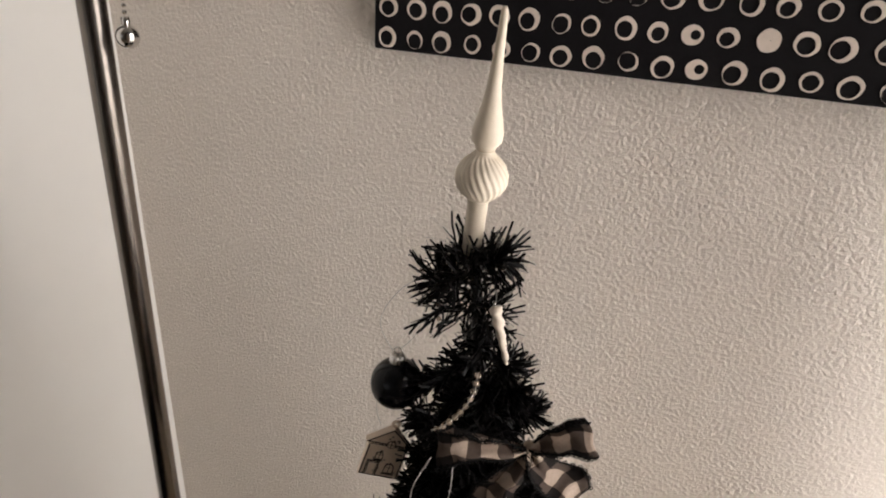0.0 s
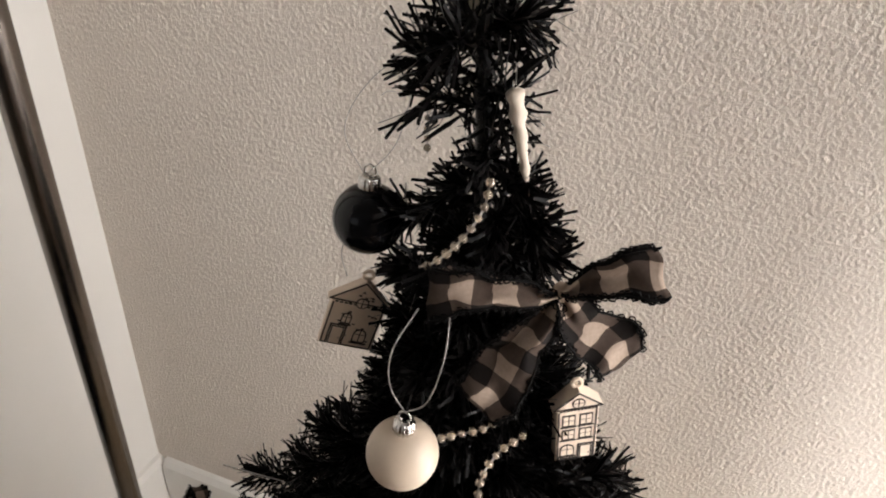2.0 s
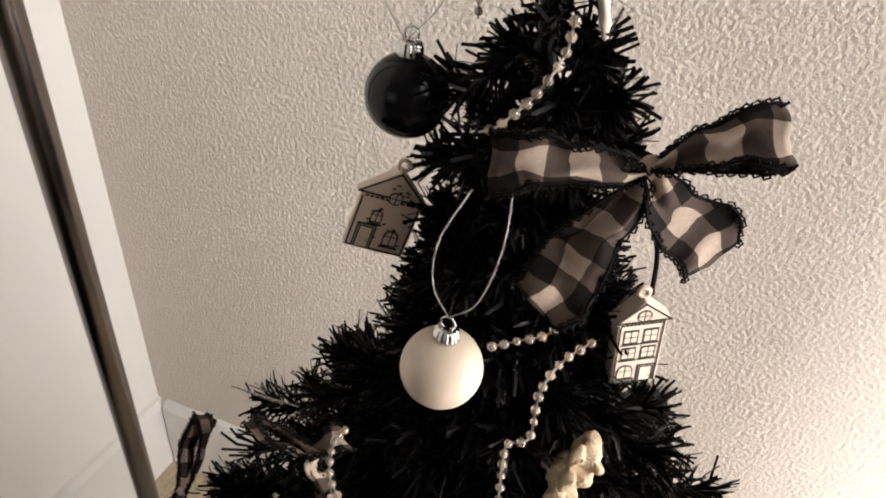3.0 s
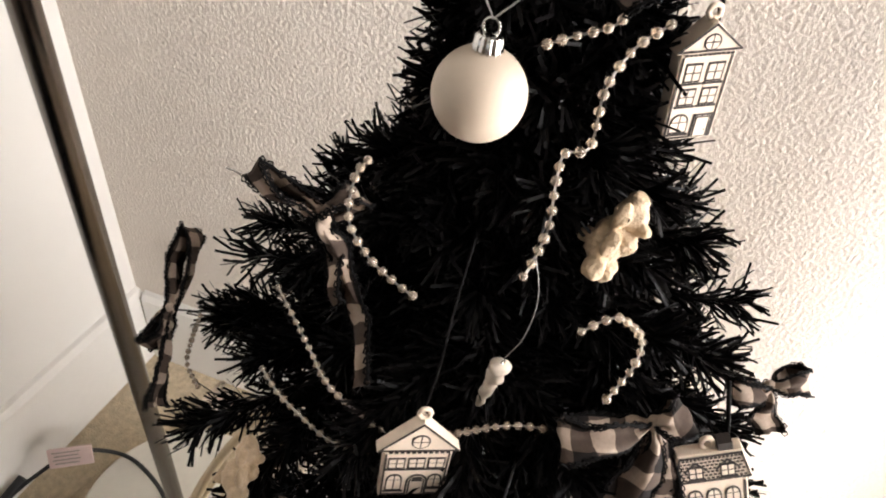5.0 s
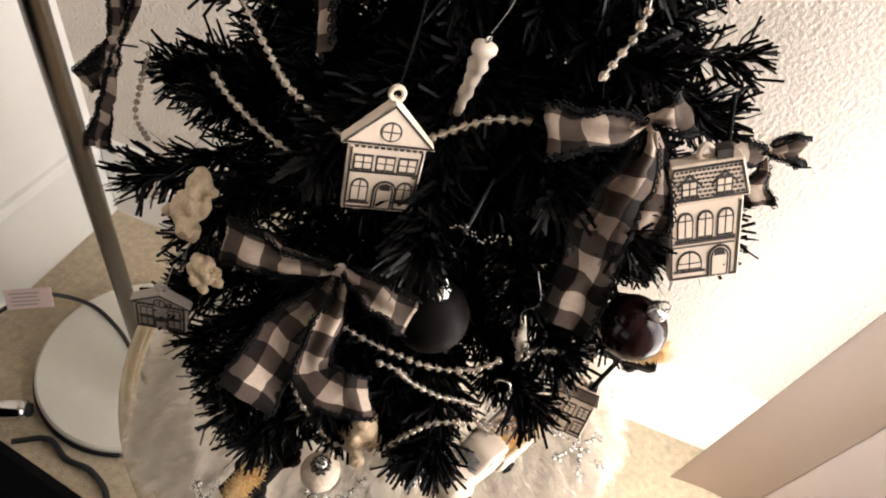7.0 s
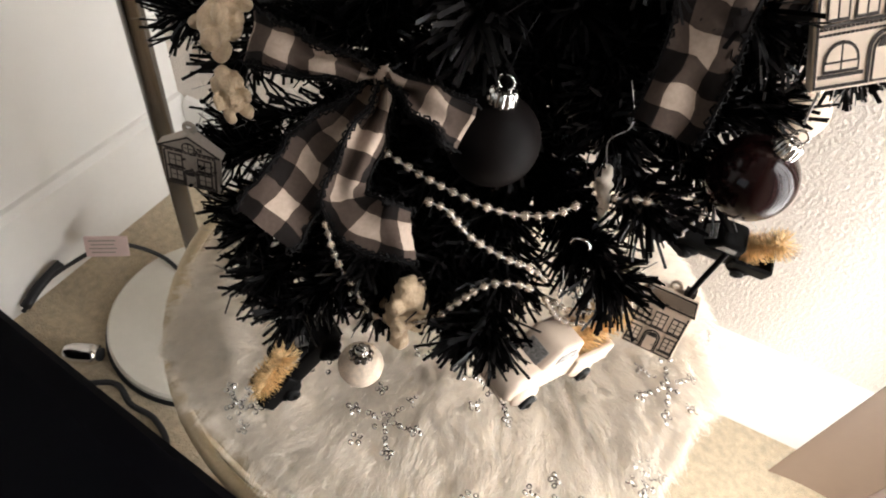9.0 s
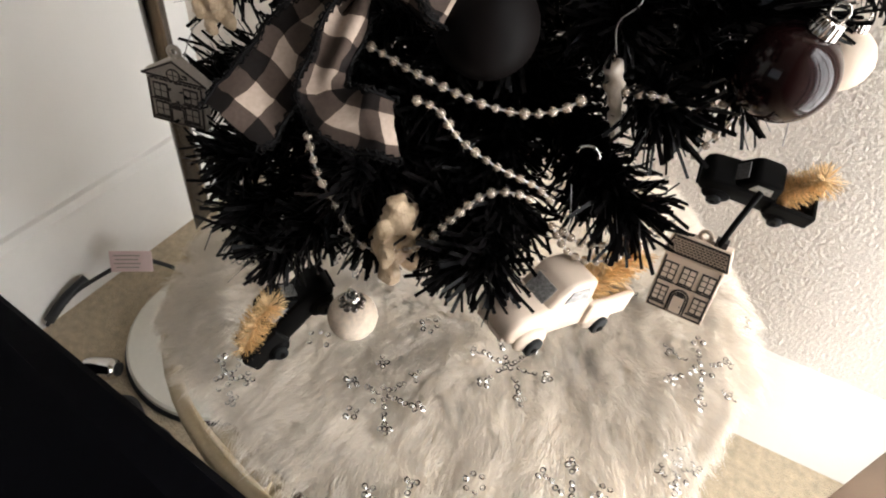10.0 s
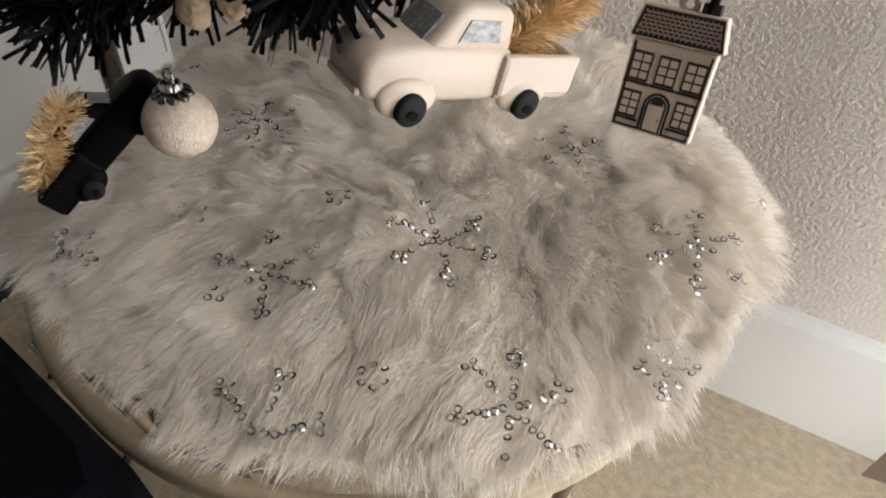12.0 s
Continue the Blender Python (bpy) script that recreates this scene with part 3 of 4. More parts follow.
def bough(ang, z, reach, droop, rng, twigs=2, dense=1.0):
    """One bough from the trunk: a main bottlebrush and side twigs."""
    c, s = math.cos(ang), math.sin(ang)
    z -= TZ
    pt = lambda r, dz, off=0.0: (r * c - off * s, r * s + off * c, z + dz)
    main = smooth_path([pt(0.004, 0.012), pt(reach * 0.45, 0.012 - droop * 0.3), pt(reach * 0.8, -droop * 0.8), pt(reach, -droop)], 9)
    spines, counts = [main], [int(dense * (120 + 1300 * reach))]
    for k in range(twigs):
        side = -1 if k % 2 else 1
        st = 0.42 + 0.16 * (k // 2) + rng.uniform(-0.05, 0.05)
        o = side * reach * rng.uniform(0.24, 0.36)
        spines.append(smooth_path([pt(reach * st, 0.006 - droop * st * 0.6), pt(reach * (st + 0.2), -droop * 0.5 + 0.004, o * 0.6), pt(reach * (st + 0.40), -droop * 0.8 + rng.uniform(-0.006, 0.012), o)], 6))
        counts.append(int(dense * (50 + 900 * reach)))
    return branch(spines, 0.0185 if z + TZ < 0.74 else 0.0145, counts, rng, spread=(16, 70))


N = 96
for k in range(N):
    f = k / N
    z = 0.520 + (0.812 - 0.520) * f ** 1.05
    ang = k * 2.39996 + 0.3
    reach = max(0.012, (radius(z, ang) - 0.0125) * rng.uniform(0.84, 1.04))
    if 0.54 < z < 0.72:
        reach *= 1 - (0.42 if 0.59 < z < 0.66 else 0.24) * max(0.0, -math.sin(ang))
    bough(ang, z, reach, rng.uniform(-0.012, 0.016) * (1.3 - f), rng, 2 if z < 0.76 else 0)
# low boughs whose brushes hang over the skirt
for x, y, z in ((-0.104, 0.264, 0.505), (-0.093, 0.257, 0.494), (-0.080, 0.253, 0.488), (-0.072, 0.264, 0.497), (-0.034, 0.274, 0.512), (-0.020, 0.268, 0.508), (-0.011, 0.266, 0.512),
                (0.030, 0.326, 0.556), (0.034, 0.366, 0.562), (0.015, 0.306, 0.552), (-0.052, 0.268, 0.501), (-0.168, 0.31, 0.545), (-0.186, 0.36, 0.56), (0.056, 0.395, 0.575), (0.046, 0.345, 0.60), (-0.040, 0.282, 0.606)):
    dx, dy = x - AX, y - AY
    bough(math.atan2(dy, dx), z + 0.024, math.hypot(dx, dy), 0.024, rng, 2, 1.9)
# the thin leader with its ragged tufts
branch([smooth_path([(-0.003, 0, 0.36), (-0.005, -0.001, 0.41), (-0.014, 0.004, 0.462)], 8)], 0.0145, [190], rng, 0.0012, (60, 105), "leader")
for a, z, r, n in ((2.6, 0.464, 0.015, 80), (0.2, 0.466, 0.013, 90), (4.4, 0.460, 0.014, 60), (3.3, 0.450, 0.020, 90), (1.5, 0.458, 0.016, 60), (3.8, 0.440, 0.016, 50), (5.9, 0.444, 0.012, 40), (0.2, 0.432, 0.012, 36), (5.6, 0.422, 0.012, 30)):
    sp = smooth_path([(-0.011, 0.003, z - 0.010), (-0.011 + r * 0.6 * math.cos(a), r * 0.6 * math.sin(a), z - 0.006), (-0.011 + r * math.cos(a), r * math.sin(a), z - 0.005)], 5)
    branch([sp], 0.0195, [n], rng, 0.0013, (30, 80), "tuft")

# ---- finial ----
fin = thing("tree_topper", pose(-0.080, 0.400, 0.884, 0, 3, 0), "cream spire tree topper with a twisted bulb", "tree topper")
swirl = lambda a, r, z: 0.00032 * math.sin(22 * a + z * 900) if 0.017 < z < 0.036 else 0
prof = [(0.0044, -0.012), (0.0048, 0.0), (0.0048, 0.014), (0.0056, 0.0155), (0.0088, 0.0185), (0.0113, 0.0225), (0.0119, 0.026), (0.0112, 0.0295), (0.0088, 0.0335),
        (0.0055, 0.0365), (0.0042, 0.0385), (0.0048, 0.0405), (0.0068, 0.043), (0.0071, 0.047), (0.0062, 0.051), (0.0044, 0.0585), (0.0031, 0.067), (0.0024, 0.077), (0.0019, 0.087), (0.0015, 0.0965), (0.0006, 0.098)]
part("stem", lathe(bmesh.new(), prof[:4], 48), CERAMIC, fin, smooth=True)
part("bulb", lathe(bmesh.new(), [(p.x, p.z) for p in smooth_path([(r, 0, z) for r, z in prof[3:11]], 30)], 140, swirl), CERAMIC, fin, "twisted round bulb", smooth=True)
part("spire", lathe(bmesh.new(), prof[10:], 48), CERAMIC, fin, "tapering spire", smooth=True)


# ---- hanging ornaments ----
def facing(x, y, z, rx=0, ry=0, turn=0):
    """A pose whose front (-Y) looks out of the tree towards the room at (0.01, 0.16)."""
    return pose(x, y, z, rx, ry, math.degrees(math.atan2(0.01 - x, y - 0.16)) + turn)


def local(m, p):
    return m.inverted() @ Vector(p)


def string(root, pts, r=0.00022, material=None, name="hanging_string", n=24):
    """A thread through world points, as a part of the ornament."""
    q = [local(root.matrix_world, p) for p in pts]
    return part(name, tube(bmesh.new(), smooth_path(q, n), r, 5), material or THREAD, root, smooth=True)


def bauble(c, r, material, label, cap=True, petals=False, tilt=(0, 0)):
    root = thing("bauble", pose(*c, tilt[0], tilt[1], 0), label, "bauble", "baubles on the tree")
    bm = bmesh.new()
    ball(bm, (0, 0, 0), r, 40, 28)
    part("sphere", bm, material, root, smooth=True)
    k = r / 0.0135
    ridge = lambda a, rr, z: 0.00025 * k * math.sin(14 * a)
    part("cap", lathe(bmesh.new(), [(0.0040 * k, r * 0.94), (0.0041 * k, r * 0.98), (0.0037 * k, r * 1.24), (0.0028 * k, r * 1.29)], 56, ridge), CHROME, root, "silver crimped cap", smooth=True)
    h = r * 1.29 + 0.0018 * k
    part("ring", tube(bmesh.new(), [(0.0023 * k * math.cos(a), 0, h + 0.0023 * k * math.sin(a)) for a in [2 * math.pi * i / 18 for i in range(18)]], 0.00045, 5, True), CHROME, root, smooth=True)
    if petals:
        bm = bmesh.new()
        for i in range(9):
            a = 2 * math.pi * i / 9
            ball(bm, (r * 0.40 * math.cos(a), r * 0.40 * math.sin(a), r * 1.06), r * 0.17, 8, 6, (1, 1, 0.6))
            bm.verts.ensure_lookup_table()
        for v in bm.verts:
            d = math.hypot(v.co.x, v.co.y)
            v.co.z -= max(0, d - r * 0.2) * 0.5
        part("flower_cap", bm, STEEL, root, "dark silver petal cap", smooth=True)
    return root


b = bauble((-0.1101, 0.3852, 0.7954), 0.0138, BLACKGLOSS, "glossy black round bauble with a silver cap")
string(b, [(-0.1125, 0.386, 0.812), (-0.122, 0.388, 0.828), (-0.112, 0.392, 0.848), (-0.092, 0.397, 0.862)], 0.0002)
string(b, [(-0.1125, 0.386, 0.812), (-0.102, 0.389, 0.826), (-0.098, 0.393, 0.846), (-0.092, 0.397, 0.862)], 0.0002)
b = bauble((-0.0735, 0.3435, 0.7275), 0.0134, WHITEBALL, "matte white round bauble with a silver cap")
string(b, [(-0.0735, 0.3435, 0.7485), (-0.079, 0.342, 0.760), (-0.079, 0.342, 0.776), (-0.074, 0.350, 0.790)], 0.00028)
string(b, [(-0.0735, 0.3435, 0.7485), (-0.065, 0.341, 0.760), (-0.061, 0.342, 0.780), (-0.063, 0.350, 0.796)], 0.00028)
b = bauble((-0.0320, 0.2885, 0.5670), 0.0135, BLACKMATTE, "matte black round bauble with a silver cap")
string(b, [(-0.0320, 0.2885, 0.588), (-0.031, 0.290, 0.597), (-0.03, 0.297, 0.603)], 0.0002, RIBBON)
b = bauble((0.0380, 0.3225, 0.5640), 0.0128, DARKRED, "dark garnet glass bauble with a silver cap", tilt=(0, 14))
string(b, [(0.043, 0.331, 0.581), (0.040, 0.334, 0.597), (0.034, 0.345, 0.612)], 0.0004)
b = bauble((-0.0536, 0.2585, 0.4650), 0.0087, GLITTER, "small white glitter bauble with a silver petal cap", petals=True)
string(b, [(-0.055, 0.261, 0.482), (-0.057, 0.263, 0.497), (-0.056, 0.27, 0.512)], 0.0002)


b = bauble((0.060, 0.440, 0.525), 0.0130, WHITEBALL, "matte white round bauble hanging at the tree's far side")
string(b, [(0.060, 0.440, 0.545), (0.052, 0.436, 0.556), (0.04, 0.43, 0.565)], 0.0002)


# flat wooden houses with printed fronts
def prism(bm, poly, y0, y1):
    a = [bm.verts.new((x, y0, z)) for x, z in poly]
    b = [bm.verts.new((x, y1, z)) for x, z in poly]
    n = len(poly)
    bm.faces.new(a), bm.faces.new(b[::-1])
    for i in range(n):
        bm.faces.new((a[i], b[i], b[(i + 1) % n], a[(i + 1) % n]))
    bmesh.ops.recalc_face_normals(bm, faces=bm.faces)
    return bm


def stroke(bm, pts, w, y, closed=False):
    """A printed line of width w just proud of the front at y."""
    seq = list(zip(pts, pts[1:] + (pts[:1] if closed else [])))
    if not closed:
        seq = seq[:len(pts) - 1]
    for (x0, z0), (x1, z1) in seq:
        L = math.hypot(x1 - x0, z1 - z0)
        if L < 1e-6:
            continue
        M = Matrix.Translation(((x0 + x1) / 2, y, (z0 + z1) / 2)) @ Matrix.Rotation(-math.atan2(z1 - z0, x1 - x0), 4, "Y")
        box(bm, (0, 0, 0), (L + w, 0.0003, w), M)
    return bm


def arc(cx, cz, r, a0, a1, n=9):
    return [(cx + r * math.cos(a0 + (a1 - a0) * i / (n - 1)), cz + r * math.sin(a0 + (a1 - a0) * i / (n - 1))) for i in range(n)]


def wooden_house(m, w, h, roof, windows, doors, label, thick=0.0042, line=0.0006, dots=False, rounds=(), hip=0.0, chimney=None, eave=0.0018, tall=1.0, panes=2, wood=None):
    """w, h: the wall; roof: the height of gable or hipped roof. windows: (x, z, w, h, arched), from the wall's foot."""
    m = m @ Matrix.Diagonal((1, 1, tall, 1)) @ pose(0, 0, -(h + roof) / 2)
    root = thing("house_ornament", m, label, "ornament", "wooden houses on the tree")
    y = -thick / 2 - 0.0001
    wood = wood or WOOD
    e = w / 2 + eave
    body = [(-w / 2, 0), (w / 2, 0), (w / 2, h), (-w / 2, h)]
    part("body", prism(bmesh.new(), body, -thick / 2, thick / 2), wood, root, bevel=0.0004)
    top = [(-e, h), (e, h), (e * hip, h + roof), (-e * hip, h + roof)] if hip else [(-e, h), (e, h), (0, h + roof)]
    lift = [(x, z + 0.0001) for x, z in top]
    part("roof", prism(bmesh.new(), lift, -thick / 2 - 0.0003, thick / 2 + 0.0003), wood, root, bevel=0.0004)
    bm = bmesh.new()
    stroke(bm, [(x * 0.93, z + 0.0008 if i < 2 else z - 0.0010) for i, (x, z) in enumerate(lift)], line, y - 0.0003, True)
    if hip:
        n = 15
        for k in range(1, 8):
            f = 0.06 + k / 9
            ww = e * (1 + (hip - 1) * f) * 0.88
            for i in range(n):
                x = -ww + 2 * ww * (i + 0.5 * (k % 2)) / n
                stroke(bm, [(x, h + roof * f), (x + ww * 0.05, h + roof * f)], line * 0.75, y - 0.0003)
    else:
        for i in range(-5, 6):
            if abs(i) < 6:
                stroke(bm, [(i * w / 12, h - 0.0004), (i * w / 12 + w * 0.03, h - 0.0004)], line, y)
    part("roof_print", bm, PRINT, root)["kind"] = "stuff"
    part("wall_outline", stroke(bmesh.new(), [(-w / 2 + 0.0009, h - 0.0012), (-w / 2 + 0.0009, 0.0009), (w / 2 - 0.0009, 0.0009), (w / 2 - 0.0009, h - 0.0012)], line, y), PRINT, root)["kind"] = "stuff"
    if 0 < hip < 0.85:
        bm = bmesh.new()
        for k in range(20):
            for dz in (0, 0.0011):
                stroke(bm, [(w * (-0.43 + 0.043 * k), h * 0.46 + dz), (w * (-0.43 + 0.043 * k + 0.016), h * 0.46 + dz)], line * 0.7, y)
        part("string_course", bm, PRINT, root)["kind"] = "stuff"
    for x, z, ww, hh, arched in windows:
        y0 = y - (0.0003 if z > h else 0)
        g = line * 0.75
        o = ww / 2 + line * 0.8
        zt = z + hh
        if arched:
            zc = zt - ww / 2
            poly = [(x - o, z - line * 0.8)] + arc(x, zc, o, math.pi, 0) + [(x + o, z - line * 0.8)]
        else:
            poly = [(x - o, z - line * 0.8), (x - o, zt + line * 0.8), (x + o, zt + line * 0.8), (x + o, z - line * 0.8)]
        win = part("window", prism(bmesh.new(), poly, y0 - 0.0001, y0 + 0.0001), PRINT, root)
        part("sill", prism(bmesh.new(), [(x - o * 1.25, z - line * 2.2), (x + o * 1.25, z - line * 2.2), (x + o * 1.25, z - line * 1.1), (x - o * 1.25, z - line * 1.1)], y0 - 0.0002, y0 + 0.0001), PRINT, win)
        if z > h:
            part("dormer_gable", stroke(bmesh.new(), [(x - o * 1.4, zt - ww * 0.3), (x, zt + ww * 0.45), (x + o * 1.4, zt - ww * 0.3)], line, y0), PRINT, win)
        flat = zt - ww / 2 if arched else zt
        nr = panes if not arched else 1
        rowh = (flat - z) / nr
        for c in (-1, 1):
            x0, x1 = sorted((x + c * g / 2, x + c * ww / 2))
            for q in range(nr):
                a0, a1 = z + rowh * q + g * 0.5, z + rowh * (q + 1) - g * 0.5
                part("pane", prism(bmesh.new(), [(x0, a0), (x0, a1), (x1, a1), (x1, a0)], y0 - 0.0002, y0), wood, win)
            if arched:
                seg = arc(x + c * g / 2, flat + g * 0.5, ww / 2 - g, math.pi / 2, math.pi if c < 0 else 0, 6)
                part("pane", prism(bmesh.new(), [(x + c * g / 2, flat + g * 0.5)] + seg, y0 - 0.0002, y0), wood, win)
    for cx, cz, r in rounds:
        y0 = y - 0.0003
        win = part("round_window", prism(bmesh.new(), arc(cx, cz, r + line * 0.6, 0, 2 * math.pi * 23 / 24, 24), y0 - 0.0001, y0 + 0.0001), PRINT, root)
        for q in range(4):
            a0 = q * math.pi / 2
            c0 = (cx + line * 0.55 * math.cos(a0 + math.pi / 4), cz + line * 0.55 * math.sin(a0 + math.pi / 4))
            part("pane", prism(bmesh.new(), [c0] + arc(c0[0], c0[1], r - line * 0.7, a0, a0 + math.pi / 2, 6), y0 - 0.0002, y0), wood, win)
    for x, ww, hh, arched in doors:
        shape = lambda k, base: [(x - ww / 2 * k, base)] + (arc(x, hh - ww / 2, ww / 2 * k, math.pi, 0) if arched else [(x - ww / 2 * k, hh + ww / 2 * (k - 1)), (x + ww / 2 * k, hh + ww / 2 * (k - 1))]) + [(x + ww / 2 * k, base)]
        dr = part("door", prism(bmesh.new(), shape(1.42, 0.0006), y - 0.0001, y + 0.0001), PRINT, root)
        part("surround", prism(bmesh.new(), shape(1.42 - 2.4 * line / ww, 0.0007), y - 0.00016, y), wood, dr)
        part("door_frame", prism(bmesh.new(), shape(1.0 + 0.6 * line / ww, 0.0008), y - 0.00022, y), PRINT, dr)
        part("door_leaf", prism(bmesh.new(), shape(1.0 - 1.4 * line / ww, 0.0012), y - 0.00028, y), wood, dr)
        if arched:
            part("fanlight", prism(bmesh.new(), arc(x, hh - ww * 0.42, ww * 0.36, math.pi, 0), y - 0.00034, y), PRINT, dr)
        part("door_knob", ball(bmesh.new(), (x + ww * 0.28, y - 0.0003, hh * 0.42), 0.00028, 8, 6), PRINT, dr)
    if dots:
        rnd = random.Random(3)
        bm = bmesh.new()
        for k in range(46):
            x, z = rnd.uniform(-w * 0.45, w * 0.45), rnd.uniform(0.002, h + roof * 0.55)
            if abs(x) < e * (1 - max(0, z - h) / roof) * 0.8:
                stroke(bm, [(x, z), (x + 0.0006, z)], line * 0.9, y - (0.0003 if z > h else 0))
        part("speckle_print", bm, PRINT, root)["kind"] = "stuff"
    if chimney:
        part("chimney", box(bmesh.new(), (chimney, 0, h + roof + 0.0008), (w * 0.2, thick, 0.0034)), PRINT, root)
    z = h + roof + 0.0015
    part("hanging_eye", tube(bmesh.new(), [(0.0019 * math.cos(a), 0, z + 0.0019 * math.sin(a)) for a in [2 * math.pi * i / 16 for i in range(16)]], 0.0008, 6, True), wood, root, smooth=True)
    return root


four = lambda w, z, ww, hh, n, arch=False: [((i - (n - 1) / 2) * w, z, ww, hh, arch) for i in range(n)]
# speckled cottage near the top
H = wooden_house(facing(-0.1110, 0.3765, 0.7560, 0, 16, 0), 0.0220, 0.0225, 0.0115, [(0.0045, 0.004, 0.0045, 0.006, True), (-0.003, 0.0125, 0.0032, 0.0045, True)], [(-0.005, 0.005, 0.010, False)],
                 "speckled whitewashed wooden cottage ornament hanging tilted", dots=True, rounds=[(0.001, 0.0235, 0.0022)])
string(H, [(-0.115, 0.377, 0.772), (-0.120, 0.382, 0.780), (-0.118, 0.392, 0.79)], 0.0002)
# tall narrow townhouse on the side
H = wooden_house(facing(-0.0181, 0.383, 0.7319, 0, -9, 22), 0.0165, 0.029, 0.0095, four(0.0068, 0.0205, 0.0042, 0.0052, 2) + four(0.0068, 0.0128, 0.0042, 0.0048, 2) + [(-0.0036, 0.003, 0.005, 0.006, True)], [(0.0038, 0.0046, 0.008, False)],
                 "tall pale wooden townhouse ornament with a grey edge", thick=0.006, rounds=[(0, 0.0325, 0.0022)])
string(H, [(-0.0175, 0.396, 0.743), (-0.021, 0.397, 0.76), (-0.03, 0.398, 0.775)], 0.0009, RIBBON, "black_cord")
# gabled house in the middle
H = wooden_house(facing(-0.0603, 0.2962, 0.6210, -6, 2, 0), 0.0225, 0.022, 0.0135, four(0.0066, 0.0145, 0.0048, 0.0042, 3) + [(-0.0065, 0.0035, 0.0046, 0.0072, True), (0.0072, 0.0045, 0.0042, 0.006, True)], [(0.0012, 0.0052, 0.0098, True)],
                 "gabled whitewashed wooden house ornament on black ribbon", rounds=[(0, 0.0270, 0.0027)], eave=0.0026, tall=1.1)
string(H, [(-0.062, 0.302, 0.638), (-0.061, 0.307, 0.655), (-0.062, 0.316, 0.672), (-0.064, 0.335, 0.685)], 0.0004, RIBBON, "black_ribbon")
# mansard townhouse on the right-hand side
H = wooden_house(facing(0.0362, 0.3270, 0.6195, -12, -24, 30), 0.0220, 0.0240, 0.0105, four(0.0060, 0.0138, 0.0040, 0.0072, 3, True) + [(-0.0045, 0.0040, 0.0070, 0.0052, True)] + four(0.0100, 0.0262, 0.0038, 0.0038, 2), [(0.0048, 0.0052, 0.0096, True)],
                 "mansard-roofed whitewashed wooden townhouse ornament", hip=0.80, chimney=0.005, eave=0.0018, tall=1.32)
string(H, [(0.036, 0.338, 0.629), (0.033, 0.342, 0.638), (0.028, 0.35, 0.65)], 0.0008, RIBBON, "black_cord")
# low-roofed house over the skirt
H = wooden_house(facing(0.0423, 0.3365, 0.4745, -16, -4, 8), 0.0215, 0.0235, 0.0085, four(0.0070, 0.0135, 0.0044, 0.0066, 3) + [(-0.0072, 0.0038, 0.0042, 0.0062, False), (0.0072, 0.0038, 0.0042, 0.0062, False)], [(0.0, 0.0050, 0.0102, True)],
                 "wide whitewashed wooden house ornament on black cord", hip=0.86, chimney=0.0058, eave=0.0013, panes=3)
string(H, [(0.0465, 0.3395, 0.489), (0.0475, 0.341, 0.50), (0.05, 0.345, 0.514)], 0.0012, RIBBON, "black_ribbon")
# small cottage on the far left, its backlit shade put into darker wood
H = wooden_house(facing(-0.1365, 0.273, 0.5156, 0, 6, -32), 0.020, 0.018, 0.0085, four(0.0105, 0.0105, 0.0042, 0.0052, 2) + four(0.0105, 0.003, 0.0042, 0.0052, 2), [(0.0, 0.0045, 0.0085, True)],
                 "small wooden cottage ornament, its shade put into darker wood", wood=WOODEDGE, dots=True, rounds=[(0, 0.0205, 0.0021)])
string(H, [(-0.137, 0.277, 0.523), (-0.136, 0.281, 0.531), (-0.135, 0.288, 0.54)], 0.0002)
# house lying low at the right, behind the fringe of needles
H = wooden_house(facing(-0.178, 0.335, 0.519, 0, 20, 25), 0.018, 0.016, 0.008, four(0.009, 0.004, 0.004, 0.005, 2), [(0.0, 0.004, 0.007, True)], "small printed wooden house ornament among needles")
string(H, [(-0.17, 0.336, 0.532), (-0.165, 0.34, 0.54), (-0.16, 0.345, 0.55)], 0.0002)


# check ribbon bows
def strip(bm, uvl, rows, nu=11):
    """Rows of (centre, half-width vector, pleat vector, length so far)."""
    grid = []
    for c, hw, pl, s in rows:
        W = hw.length * 2
        row = []
        for i in range(nu):
            f = i / (nu - 1) * 2 - 1
            q = c + hw * f + pl * math.sin(f * 4.2)
            q = q + noise.noise_vector(q * 130 + Vector((s * 9, 0, 3))) * 0.0019 + noise.noise_vector(q * 420) * 0.0005
            row.append((bm.verts.new(q), (f * W / 2) / 0.0135 + 0.27, s / 0.0135))
        grid.append(row)
    for a, b in zip(grid, grid[1:]):
        for i in range(nu - 1):
            q = (a[i], a[i + 1], b[i + 1], b[i])
            f = bm.faces.new([v[0] for v in q])
            f.smooth = True
            for lp, v in zip(f.loops, q):
                lp[uvl].uv = (v[1], v[2])
    return [[r[0][0].co.copy() for r in grid], [r[-1][0].co.copy() for r in grid]]


def picot(edges):
    """Little black loops along a ribbon's edges."""
    bm = bmesh.new()
    for e in edges:
        total = sum((b - a).length for a, b in zip(e, e[1:]))
        n = max(4, int(total / 0.0024))
        P = smooth_path(e, n)
        tube(bm, P, 0.00055, 4)
        for i in range(n):
            p = P[i]
            t = (P[min(i + 1, n - 1)] - P[max(i - 1, 0)]).normalized()
            o = t.cross(Vector((0.2, -0.9, 0.3))).normalized()
            tube(bm, [p + 0.00125 * (math.cos(k * 1.2566) * t + math.sin(k * 1.2566) * o) for k in range(5)], 0.00038, 3, True)
    return bm


